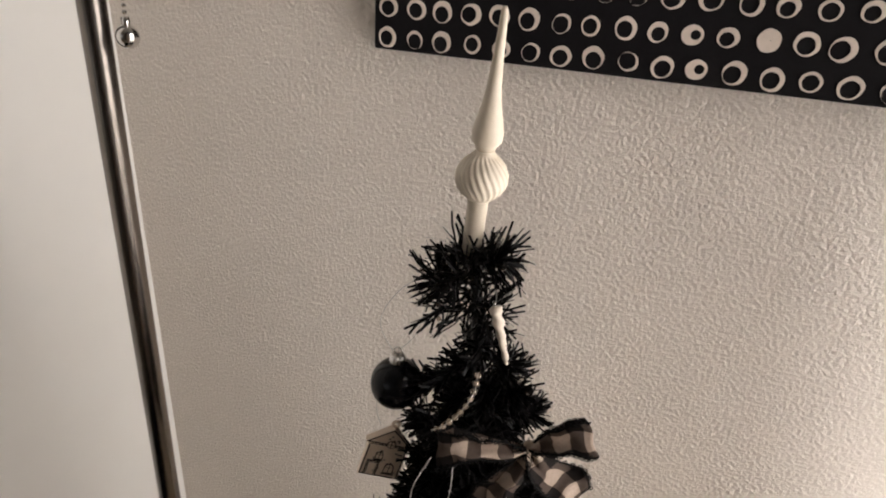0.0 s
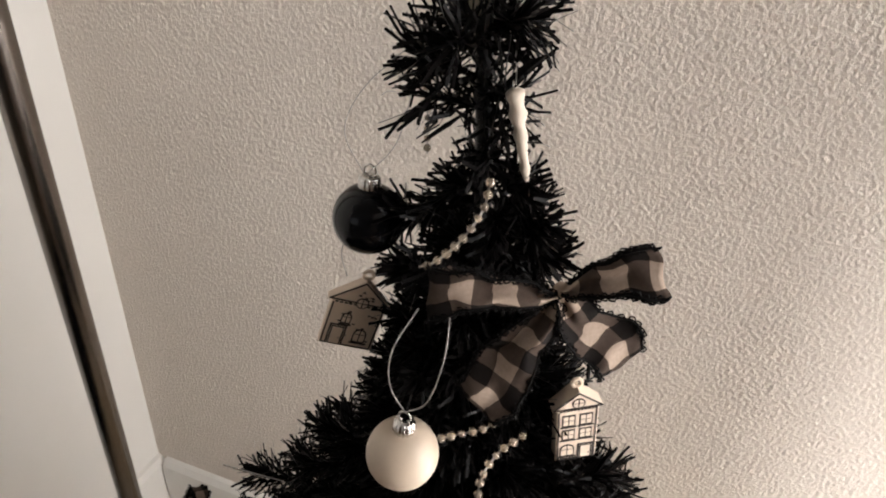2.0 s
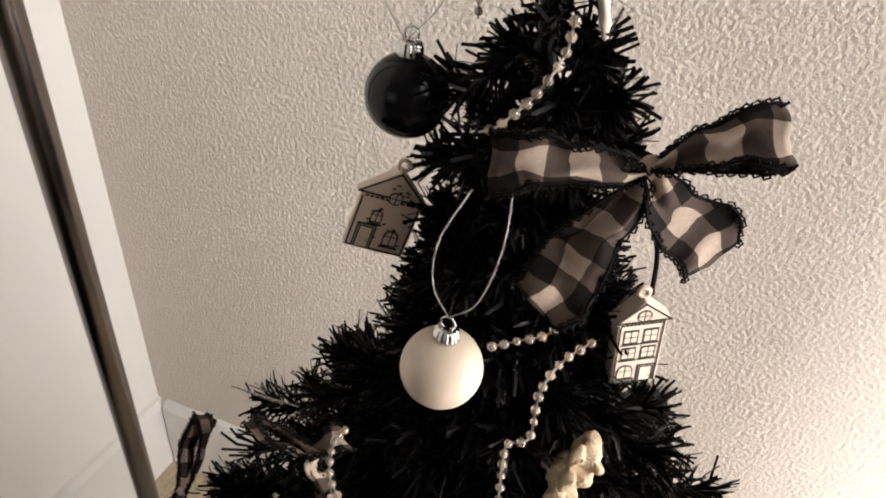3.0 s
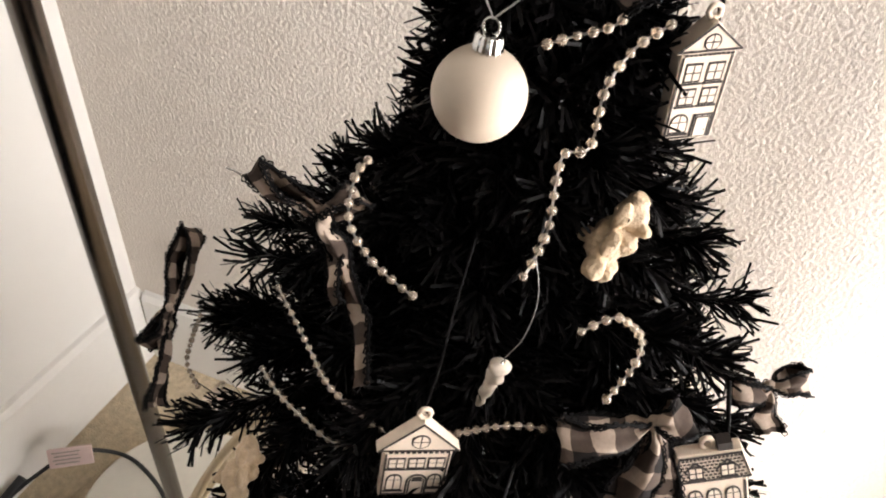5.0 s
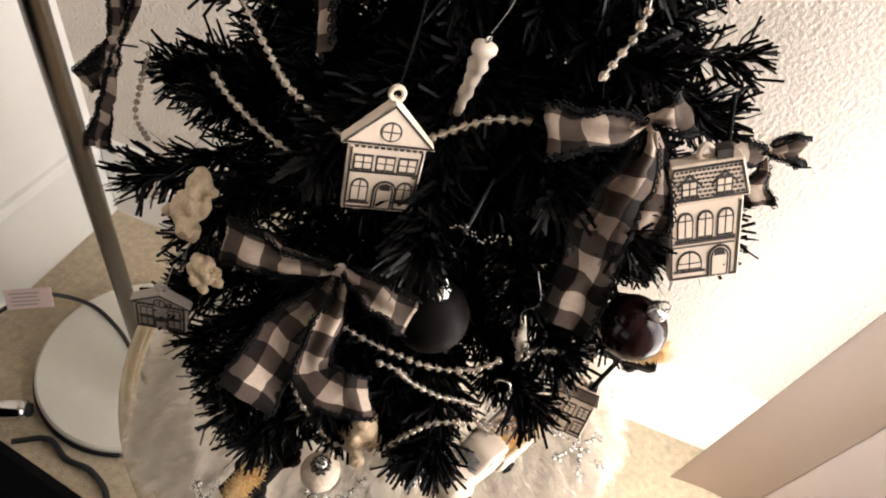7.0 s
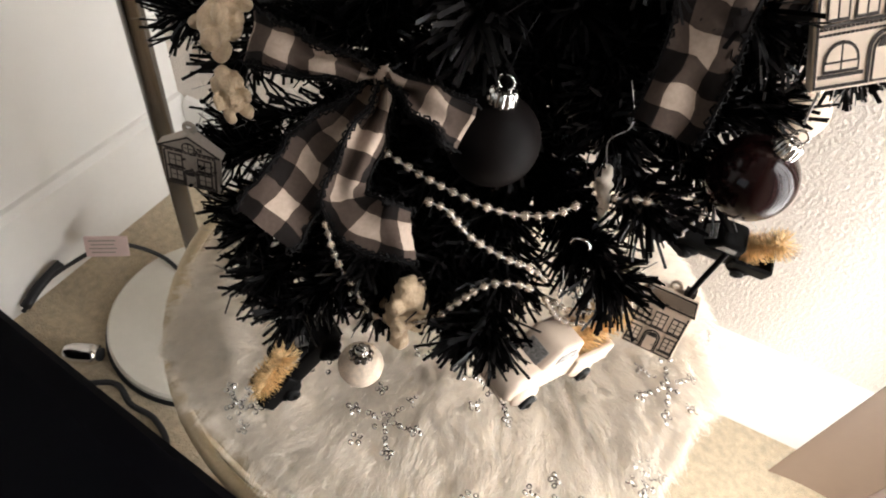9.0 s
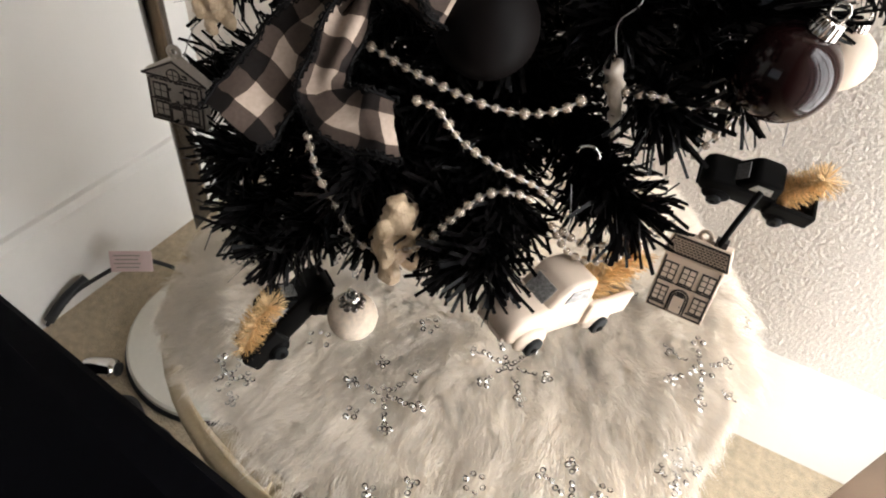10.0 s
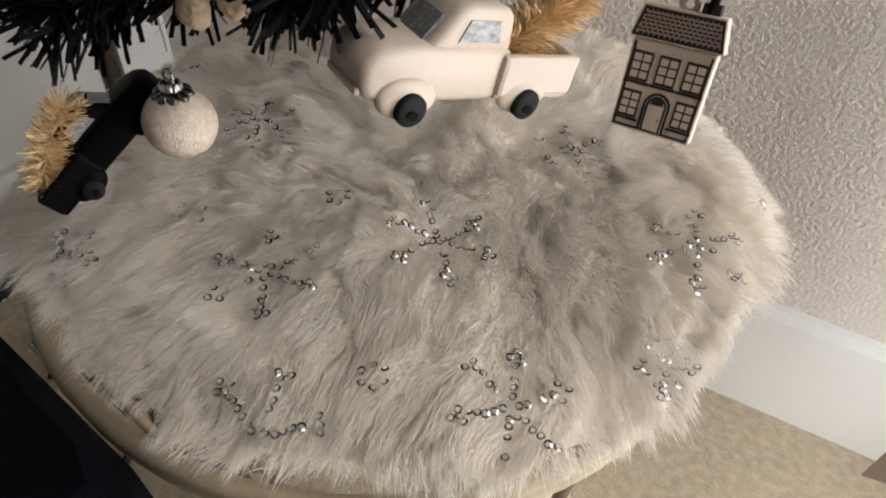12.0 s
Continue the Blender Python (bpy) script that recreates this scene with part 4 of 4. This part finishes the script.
def bow(knot, loops, tails, width, label, front=None, puff=0.0056):
    K = Vector(knot)
    root = thing("ribbon_bow", Matrix.Translation(K), label, "bow", "check bows on the tree")
    n = (Vector(front) if front else Vector((0.0, 0.16, K.z + 0.12)) - K).normalized()
    for j, end in enumerate(loops):
        e = Vector(end) - K
        d = e.normalized()
        side = n.cross(d).normalized()
        bm = bmesh.new()
        uvl = bm.loops.layers.uv.new("uv")
        rows, steps, s = [], 18, 0.0
        for i in range(2 * steps + 1):
            f = i / steps
            q = f if f <= 1 else 2 - f
            bulge = puff * math.sin(min(1, q) * math.pi * 0.92) + 0.0008
            c = d * (e.length * q) + n * (bulge if f <= 1 else -bulge) + side * 0.0016 * math.sin(3.0 * q + 2 * j)
            hw = side * (width / 2) * (0.15 + 0.85 * min(1, q * 1.08))
            rows.append((c, hw, n * (0.0024 * (1 - q * 0.6)) * math.sin(1.0 + 2.2 * f), e.length * f))
        edges = strip(bm, uvl, rows)
        part("loop", bm, CHECK, root)
        part("picot_edging", picot(edges), RIBBON, root, "black looped edging")
    for k, (pts, w) in enumerate(tails):
        P = smooth_path([Vector(p) - K for p in pts], 24)
        bm = bmesh.new()
        uvl = bm.loops.layers.uv.new("uv")
        rows, s = [], 0.0
        for i, c in enumerate(P):
            f = i / 23
            t = (P[min(i + 1, 23)] - P[max(i - 1, 0)]).normalized()
            side = n.cross(t).normalized()
            s += (P[i] - P[i - 1]).length if i else 0
            wave = n * 0.0034 * math.sin(f * 7.5 + k * 1.7) * f + side * 0.0012 * math.sin(f * 9 + k)
            rows.append((c + wave, side * (w / 2) * (0.25 + 0.75 * min(1, f * 1.7) ** 0.8), n * (0.0016 * (1 - f) + 0.0012 * math.sin(f * 5 + k)), s))
        edges = strip(bm, uvl, rows)
        part("tail", bm, CHECK, root)
        part("picot_edging", picot(edges), RIBBON, root, "black looped edging")
    bm = bmesh.new()
    ball(bm, (0, 0, 0), 0.0034 * min(1, width / 0.014), 14, 10, (0.85, 0.85, 1.1))
    part("knot", bm, CHECK, root, smooth=True)
    bm = bmesh.new()
    rod(bm, (0, 0, 0), Vector((AX - K.x, AY - K.y, 0)).normalized() * 0.009, 0.0004)
    part("wire_tie", bm, TWIG, root)
    return root


BOW = "black and cream buffalo-check ribbon bow with black looped edging"
bow((-0.032, 0.361, 0.804), [(-0.006, 0.359, 0.8205), (-0.068, 0.343, 0.8015)],
    [([(-0.032, 0.360, 0.803), (-0.038, 0.352, 0.790), (-0.043, 0.348, 0.775), (-0.050, 0.347, 0.761)], 0.018), ([(-0.032, 0.360, 0.803), (-0.024, 0.359, 0.797), (-0.015, 0.364, 0.788), (-0.008, 0.367, 0.780)], 0.018)], 0.0150, BOW)
bow((0.007, 0.324, 0.646), [(-0.020, 0.3085, 0.6425), (0.0140, 0.331, 0.6510)],
    [([(0.007, 0.323, 0.645), (0.008, 0.314, 0.630), (0.008, 0.303, 0.612), (0.0085, 0.292, 0.588)], 0.0170), ([(0.007, 0.324, 0.645), (0.016, 0.320, 0.630), (0.020, 0.316, 0.612)], 0.012)], 0.0140, BOW)
bow((-0.065, 0.283, 0.576), [(-0.1055, 0.277, 0.576), (-0.037, 0.281, 0.5755)],
    [([(-0.066, 0.282, 0.575), (-0.070, 0.271, 0.564), (-0.074, 0.258, 0.555), (-0.0795, 0.244, 0.542)], 0.0190), ([(-0.064, 0.282, 0.575), (-0.0615, 0.268, 0.564), (-0.0595, 0.257, 0.553), (-0.051, 0.256, 0.547), (-0.040, 0.260, 0.549)], 0.0145)], 0.0140, BOW)
bow((-0.1955, 0.337, 0.5815), [(-0.2002, 0.3635, 0.6094), (-0.197, 0.3195, 0.573)],
    [([(-0.1955, 0.337, 0.581), (-0.190, 0.324, 0.5715), (-0.1875, 0.312, 0.5636), (-0.179, 0.305, 0.5563)], 0.012)], 0.0135, BOW, front=(-0.93, -0.1, -0.1), puff=0.0030)
bow((-0.1095, 0.323, 0.6812), [(-0.131, 0.3198, 0.696), (-0.1035, 0.331, 0.6905)],
    [([(-0.1095, 0.322, 0.681), (-0.1027, 0.3205, 0.674), (-0.0920, 0.3095, 0.6589), (-0.0795, 0.2965, 0.6477)], 0.0085), ([(-0.1095, 0.322, 0.681), (-0.1045, 0.318, 0.672), (-0.0965, 0.310, 0.662)], 0.009)], 0.011, BOW, front=(-0.6, -0.6, 0.3), puff=0.0034)
bow((0.062, 0.398, 0.607), [(0.079, 0.409, 0.607), (0.046, 0.385, 0.607)], [([(0.062, 0.398, 0.606), (0.066, 0.394, 0.595), (0.070, 0.392, 0.586)], 0.012)], 0.012, BOW, front=(0.3, -0.8, 0.6))


# milky twisted icicles
def icicle(a, b, r, label):
    a, b = Vector(a), Vector(b)
    q = (b - a).to_track_quat("Z", "Y").to_matrix().to_4x4()
    root = thing("icicle_ornament", Matrix.Translation(a) @ q, label, "ornament", "icicles on the tree")
    L = (b - a).length
    prof = [(r * 0.5, -0.001)] + [(r * (1.05 - 0.62 * k / 16) * (1 + 0.16 * math.sin(k * 1.9)), L * k / 16) for k in range(17)] + [(r * 0.12, L + 0.001)]
    part("twist", lathe(bmesh.new(), prof, 24, lambda t, rr, z: rr * 0.13 * math.sin(2 * t + z * 700)), ICE, root, smooth=True)
    part("hook", tube(bmesh.new(), [(0.0012 * math.cos(t), 0, -0.0022 + 0.0012 * math.sin(t)) for t in [k * 0.45 for k in range(14)]], 0.0003, 5, True), CHROME, root)
    return root


i1 = icicle((-0.0615, 0.3860, 0.8540), (-0.0535, 0.3870, 0.8255), 0.0027, "cream twisted icicle ornament near the top")
string(i1, [(-0.0615, 0.3860, 0.8565), (-0.064, 0.392, 0.862), (-0.07, 0.40, 0.868)], 0.0002)
i2 = icicle((-0.0440, 0.3175, 0.6540), (-0.0475, 0.3195, 0.6275), 0.0030, "cream twisted icicle ornament on thin wire")
string(i2, [(-0.0435, 0.3175, 0.658), (-0.040, 0.319, 0.669), (-0.040, 0.322, 0.683), (-0.045, 0.33, 0.692)], 0.00018)
i3 = icicle((-0.001, 0.302, 0.5615), (0.005, 0.306, 0.538), 0.0026, "cream twisted icicle ornament over the beads")
string(i3, [(-0.001, 0.302, 0.564), (-0.003, 0.302, 0.572), (0.001, 0.303, 0.579), (-0.004, 0.308, 0.588)], 0.0002)
spr = thing("glitter_sprig", pose(-0.027, 0.281, 0.620), "silver glitter sprig pushed into the needles", "sprig")
bm = bmesh.new()
rnd = random.Random(6)
for k in range(30):
    ball(bm, (-0.006 + 0.017 * k / 30 + rnd.uniform(-0.001, 0.001), rnd.uniform(-0.001, 0.001), 0.002 * math.sin(k * 0.3) + 0.003 * k / 30 + rnd.uniform(-0.001, 0.001)), 0.00034, 6, 4)
part("beads", bm, CHROME, spr)
part("stem", rod(bmesh.new(), (-0.002, 0, 0), (-0.002, 0.03, -0.004), 0.0005), TWIG, spr)


# resin figurines, each one plain mesh
def figurine(m, size, label, stoop=0.0):
    bm = bmesh.new()
    for c, r, sq in (((0, 0, 0.42), 0.24, (1, 0.9, 1.25)), ((0.02, -0.06 - stoop, 0.80), 0.19, (1, 1, 1)), ((0.03, -0.24 - stoop, 0.74), 0.10, (0.85, 1.3, 0.8)), ((-0.19, -0.05 - stoop, 0.76), 0.10, (0.8, 0.9, 1.7)),
                     ((0.22, -0.05 - stoop, 0.76), 0.10, (0.8, 0.9, 1.7)), ((0.02, -0.03 - stoop, 0.97), 0.12, (1, 1, 0.9)), ((-0.15, -0.12, 0.12), 0.11, (1, 1.2, 1.4)), ((0.16, -0.12, 0.12), 0.11, (1, 1.2, 1.4)),
                     ((-0.24, -0.14, 0.45), 0.09, (1, 1, 1.7)), ((0.25, -0.14, 0.45), 0.09, (1, 1, 1.7)), ((0, 0.24, 0.34), 0.10, (1, 1, 1)), ((0.02, -0.20, 0.52), 0.12, (1, 1, 1.1))):
        ball(bm, [v * size for v in c], r * size, 20, 14, sq)
    for v in bm.verts:
        v.co += noise.noise_vector(v.co * 320) * size * 0.036
    ob = part("figurine", bm, RESIN, smooth=True)
    md = ob.modifiers.new("skin", "REMESH")
    md.mode, md.voxel_size, md.use_smooth_shade = "VOXEL", 0.0006, True
    ob.matrix_world = m
    return tagged(ob, label, "figurine", "figurines on the tree")


figurine(facing(-0.0290, 0.3520, 0.6730, 0, 30, 48), 0.029, "curly cream resin figurine hanging tilted")
figurine(facing(-0.127, 0.279, 0.561, 0, 55, 50), 0.025, "curly cream resin figurine beside the low bow")
figurine(facing(-0.113, 0.276, 0.545, 0, -12, 0), 0.018, "small cream resin figurine under another")
figurine(facing(-0.0415, 0.2630, 0.4935, 0, 0, 52), 0.0275, "curly cream resin figurine hanging over the skirt")


# trucks with a tan bottlebrush tree in the bed
def truck(m, paint, label, rng, glaze=True, size=1.0, brush=0.0090, lean=((-0.0115, 0, 0.012), (-0.019, 0.001, 0.0215), (-0.0285, 0.002, 0.033))):
    root = thing("truck_ornament", m @ Matrix.Diagonal((size, size, size * 0.78, 1)), label, "ornament", "truck ornaments")
    W = 0.0205
    bm = prism(bmesh.new(), [(0.0235, 0.004), (0.0262, 0.008), (0.0258, 0.0145), (0.0232, 0.0185), (0.013, 0.0200), (-0.0105, 0.0195), (-0.0105, 0.004)], -W * 0.42, W * 0.42)
    part("hood", bm, paint, root, bevel=0.0046, smooth=True)
    bm = prism(bmesh.new(), [(0.0125, 0.018), (0.0062, 0.0288), (0.004, 0.0308), (-0.006, 0.0308), (-0.0088, 0.0285), (-0.0098, 0.018)], -W * 0.37, W * 0.37)
    part("cab", bm, paint, root, bevel=0.0040, smooth=True)
    bm = bmesh.new()
    box(bm, (-0.0185, 0, 0.0065), (0.0225, W * 0.9, 0.004))
    for y in (-1, 1):
        box(bm, (-0.0185, y * W * 0.43, 0.0122), (0.0225, 0.0026, 0.0122))
    box(bm, (-0.0287, 0, 0.0122), (0.0024, W * 0.88, 0.0122))
    part("bed", bm, paint, root, bevel=0.0012)
    for x in (0.0155, -0.0155):
        for y in (-1, 1):
            bm = bmesh.new()
            ball(bm, (x, y * W * 0.42, 0.0060), 0.0062, 20, 12, (1.15, 0.42, 0.95))
            part("fender", bm, paint, root, smooth=True)
            q = pose(x, y * W * 0.52, 0.0035, 90)
            bm = lathe(bmesh.new(), [(0.0026, -0.0016), (0.0036, -0.0012), (0.0036, 0.0012), (0.0026, 0.0016)], 20)
            bm.transform(Matrix.Diagonal((1, 1, 1.28, 1)) @ q)
            wheel = part("wheel", bm, TYRE, root, "charcoal painted wheel", smooth=True)
            bm = lathe(bmesh.new(), [(0.0013, -0.0021), (0.0015, 0), (0.0013, 0.0021)], 14)
            bm.transform(q)
            part("hub", bm, BLACKMATTE, wheel)
    for y in (-1, 1):
        bm = prism(bmesh.new(), [(0.0050, 0.0212), (0.0032, 0.0270), (-0.0045, 0.0270), (-0.0055, 0.0212)], y * W * 0.373 - 0.0003, y * W * 0.373 + 0.0003)
        part("side_window", bm, WINDOWGLIT, root)
    bm = box(bmesh.new(), (0, 0, 0), (0.0006, W * 0.44, 0.0078), pose(0.00975, 0, 0.0232, 0, -30.3, 0))
    part("windscreen", bm, WINDOWGLIT, root)
    part("bumper", box(bmesh.new(), (0.0256, 0, 0.0070), (0.0016, W * 0.66, 0.0022)), paint, root, bevel=0.0006)
    sp = smooth_path(lean, 8)
    branch([sp], brush, [1100], rng, 0.00036, (38, 80), "brush_tree", root, SISAL)
    return root


def along(p, fwd, up=(0, 0, 1)):
    """A pose at p whose X runs along fwd."""
    x = Vector(fwd).normalized()
    y = Vector(up).cross(x).normalized()
    m = Matrix((x, y, x.cross(y))).transposed().to_4x4()
    m.translation = p
    return m


rng = np.random.default_rng(21)
tw = truck(along((0.0055, 0.2815, 0.4815), (-0.013, -0.024, 0.006)), TRUCKWHITE, "cream ceramic pickup truck carrying a tan brush tree", rng, True, 0.94)
string(tw, [(0.005, 0.281, 0.516), (0.004, 0.284, 0.522), (0.0, 0.29, 0.53)], 0.00014)
tl = truck(along((-0.0760, 0.2565, 0.4490), (0.30, 0.62, 0.55), (-0.45, -0.45, 0.77)), TRUCKBLACK, "black pickup truck carrying a tan brush tree, nose up", rng, False, 0.76, 0.0098, ((-0.028, 0.000, 0.016), (-0.014, -0.005, 0.026), (0.002, -0.008, 0.033)))
string(tl, [(-0.066, 0.268, 0.486), (-0.066, 0.275, 0.497), (-0.068, 0.285, 0.51)], 0.00018)
tr = truck(along((0.0470, 0.3592, 0.501), (-0.93, -0.20, 0.12), (-0.1, -0.35, 0.9)), TRUCKBLACK, "black pickup truck with tan brush tree on the side", rng, False, 0.72, 0.0100, ((-0.013, 0, 0.008), (-0.0155, 0, 0.024), (-0.021, 0.001, 0.042)))
string(tr, [(0.05, 0.36, 0.524), (0.048, 0.362, 0.532), (0.045, 0.365, 0.54)], 0.0004)

# ---- bead garland, strand by strand ----
bm = bmesh.new()
bmesh.ops.create_icosphere(bm, subdivisions=2, radius=0.00138)
bead0 = bpy.data.meshes.new("bead")
bm.to_mesh(bead0)
bm.free()
bead0.materials.append(BEAD)
for p in bead0.polygons:
    p.use_smooth = True
STRANDS = (
    ((-0.058, 0.358, 0.836), (-0.058, 0.354, 0.829), (-0.062, 0.35, 0.82), (-0.069, 0.348, 0.811), (-0.074, 0.347, 0.808)),
    ((-0.032, 0.342, 0.759), (-0.038, 0.337, 0.753), (-0.041, 0.332, 0.744), (-0.04, 0.326, 0.732), (-0.045, 0.323, 0.73), (-0.045, 0.321, 0.724), (-0.044, 0.319, 0.718), (-0.043, 0.316, 0.712), (-0.044, 0.312, 0.704), (-0.045, 0.309, 0.7)),
    ((-0.094, 0.318, 0.713), (-0.097, 0.317, 0.707), (-0.096, 0.312, 0.696), (-0.088, 0.308, 0.689), (-0.078, 0.305, 0.686), (-0.07, 0.303, 0.685)),
    ((-0.135, 0.333, 0.632), (-0.126, 0.328, 0.626), (-0.114, 0.320, 0.621), (-0.101, 0.311, 0.618), (-0.080, 0.307, 0.612), (-0.066, 0.308, 0.613), (-0.054, 0.311, 0.620), (-0.037, 0.313, 0.634), (-0.024, 0.315, 0.638)),
    ((-0.130, 0.312, 0.610), (-0.121, 0.307, 0.608), (-0.108, 0.303, 0.605), (-0.094, 0.300, 0.603), (-0.080, 0.303, 0.601)),
    ((-0.026, 0.312, 0.686), (-0.022, 0.315, 0.689), (-0.017, 0.318, 0.69), (-0.009, 0.322, 0.681), (-0.008, 0.32, 0.672), (-0.01, 0.317, 0.664), (-0.012, 0.314, 0.658)),
    ((-0.058, 0.275, 0.558), (-0.048, 0.275, 0.556), (-0.038, 0.276, 0.554), (-0.026, 0.278, 0.552), (-0.016, 0.282, 0.551), (-0.008, 0.286, 0.553), (-0.003, 0.291, 0.556)),
    ((-0.042, 0.273, 0.549), (-0.036, 0.274, 0.548), (-0.029, 0.276, 0.54), (-0.018, 0.279, 0.534), (-0.008, 0.284, 0.529), (-0.002, 0.286, 0.524)),
    ((-0.076, 0.27, 0.522), (-0.071, 0.268, 0.511), (-0.063, 0.267, 0.502), (-0.056, 0.266, 0.495), (-0.049, 0.267, 0.493), (-0.034, 0.27, 0.5), (-0.027, 0.274, 0.51), (-0.019, 0.278, 0.521), (-0.011, 0.281, 0.524), (-0.004, 0.285, 0.521)),
    ((0.005, 0.297, 0.558), (0.012, 0.302, 0.557), (0.021, 0.308, 0.554), (0.03, 0.318, 0.554)),
    ((0.032, 0.318, 0.551), (0.029, 0.313, 0.545), (0.026, 0.31, 0.538)),
    ((0.002, 0.288, 0.514), (0.008, 0.291, 0.51), (0.016, 0.297, 0.509), (0.023, 0.303, 0.512), (0.028, 0.309, 0.516)),
    ((-0.001, 0.286, 0.516), (0.006, 0.289, 0.506), (0.015, 0.295, 0.503), (0.024, 0.304, 0.508), (0.030, 0.311, 0.518)),
    ((-0.183, 0.341, 0.58), (-0.188, 0.338, 0.563), (-0.189, 0.333, 0.55), (-0.176, 0.324, 0.55)),
    ((-0.098, 0.408, 0.856), (-0.100, 0.409, 0.845), (-0.098, 0.407, 0.832), (-0.095, 0.402, 0.818)),
    ((-0.058, 0.339, 0.748), (-0.052, 0.341, 0.751), (-0.045, 0.344, 0.754), (-0.042, 0.346, 0.757)),
)
for pts in STRANDS:
    root = thing("bead_garland", Matrix.Translation(pts[0]), "strand of pearly clear beads draped over the needles", "garland", "bead strands on the tree")
    lift = {0.522: 0.015, 0.632: 0.006, 0.61: 0.006}.get(pts[0][2], 0.0)
    q = []
    for p in pts:
        # the draped strands lie on top of the needles, towards the room
        out = Vector((0.0 - p[0], 0.16 - p[1], 0.13)).normalized()
        q.append(Vector(p) + out * lift - Vector(pts[0]))
    dense = smooth_path(q, 200)
    walk_on, k = 0.0, 0
    for a, b in zip(dense, dense[1:]):
        walk_on += (b - a).length
        if walk_on >= k * 0.0037:
            k += 1
            o = new("bead", bead0)
            o.parent, o.location = root, a
            sc = random.uniform(0.86, 1.1)
            o.scale = (sc, sc, sc)
    part("thread", tube(bmesh.new(), dense[::4], 0.00035, 4), THREAD, root)

# a second glitter sprig and a loose wire hook among the needles
sp2 = thing("glitter_sprig", pose(-0.1543, 0.3477, 0.6641), "thin silver glitter sprig sticking out of the needles", "sprig")
bm = bmesh.new()
for k in range(40):
    ball(bm, (-0.010 + 0.020 * k / 40 + rnd.uniform(-0.0004, 0.0004), 0.008 * k / 40, 0.002 - 0.010 * k / 40 + rnd.uniform(-0.0004, 0.0004)), 0.0004, 6, 4)
part("beads", bm, CHROME, sp2)
part("stem", rod(bmesh.new(), (-0.010, 0, 0.002), (0.014, 0.012, -0.011), 0.0003), THREAD, sp2)
hook = part("wire_hook", tube(bmesh.new(), [(0.0030 * math.cos(a), 0, 0.0026 * math.sin(a)) for a in [k * 0.26 for k in range(-1, 14)]], 0.0005, 6), CHROME, smooth=True)
hook.matrix_world = facing(0.0019, 0.291, 0.5407)
tagged(hook, "bent silver wire ornament hook hooked on needles", "hook")
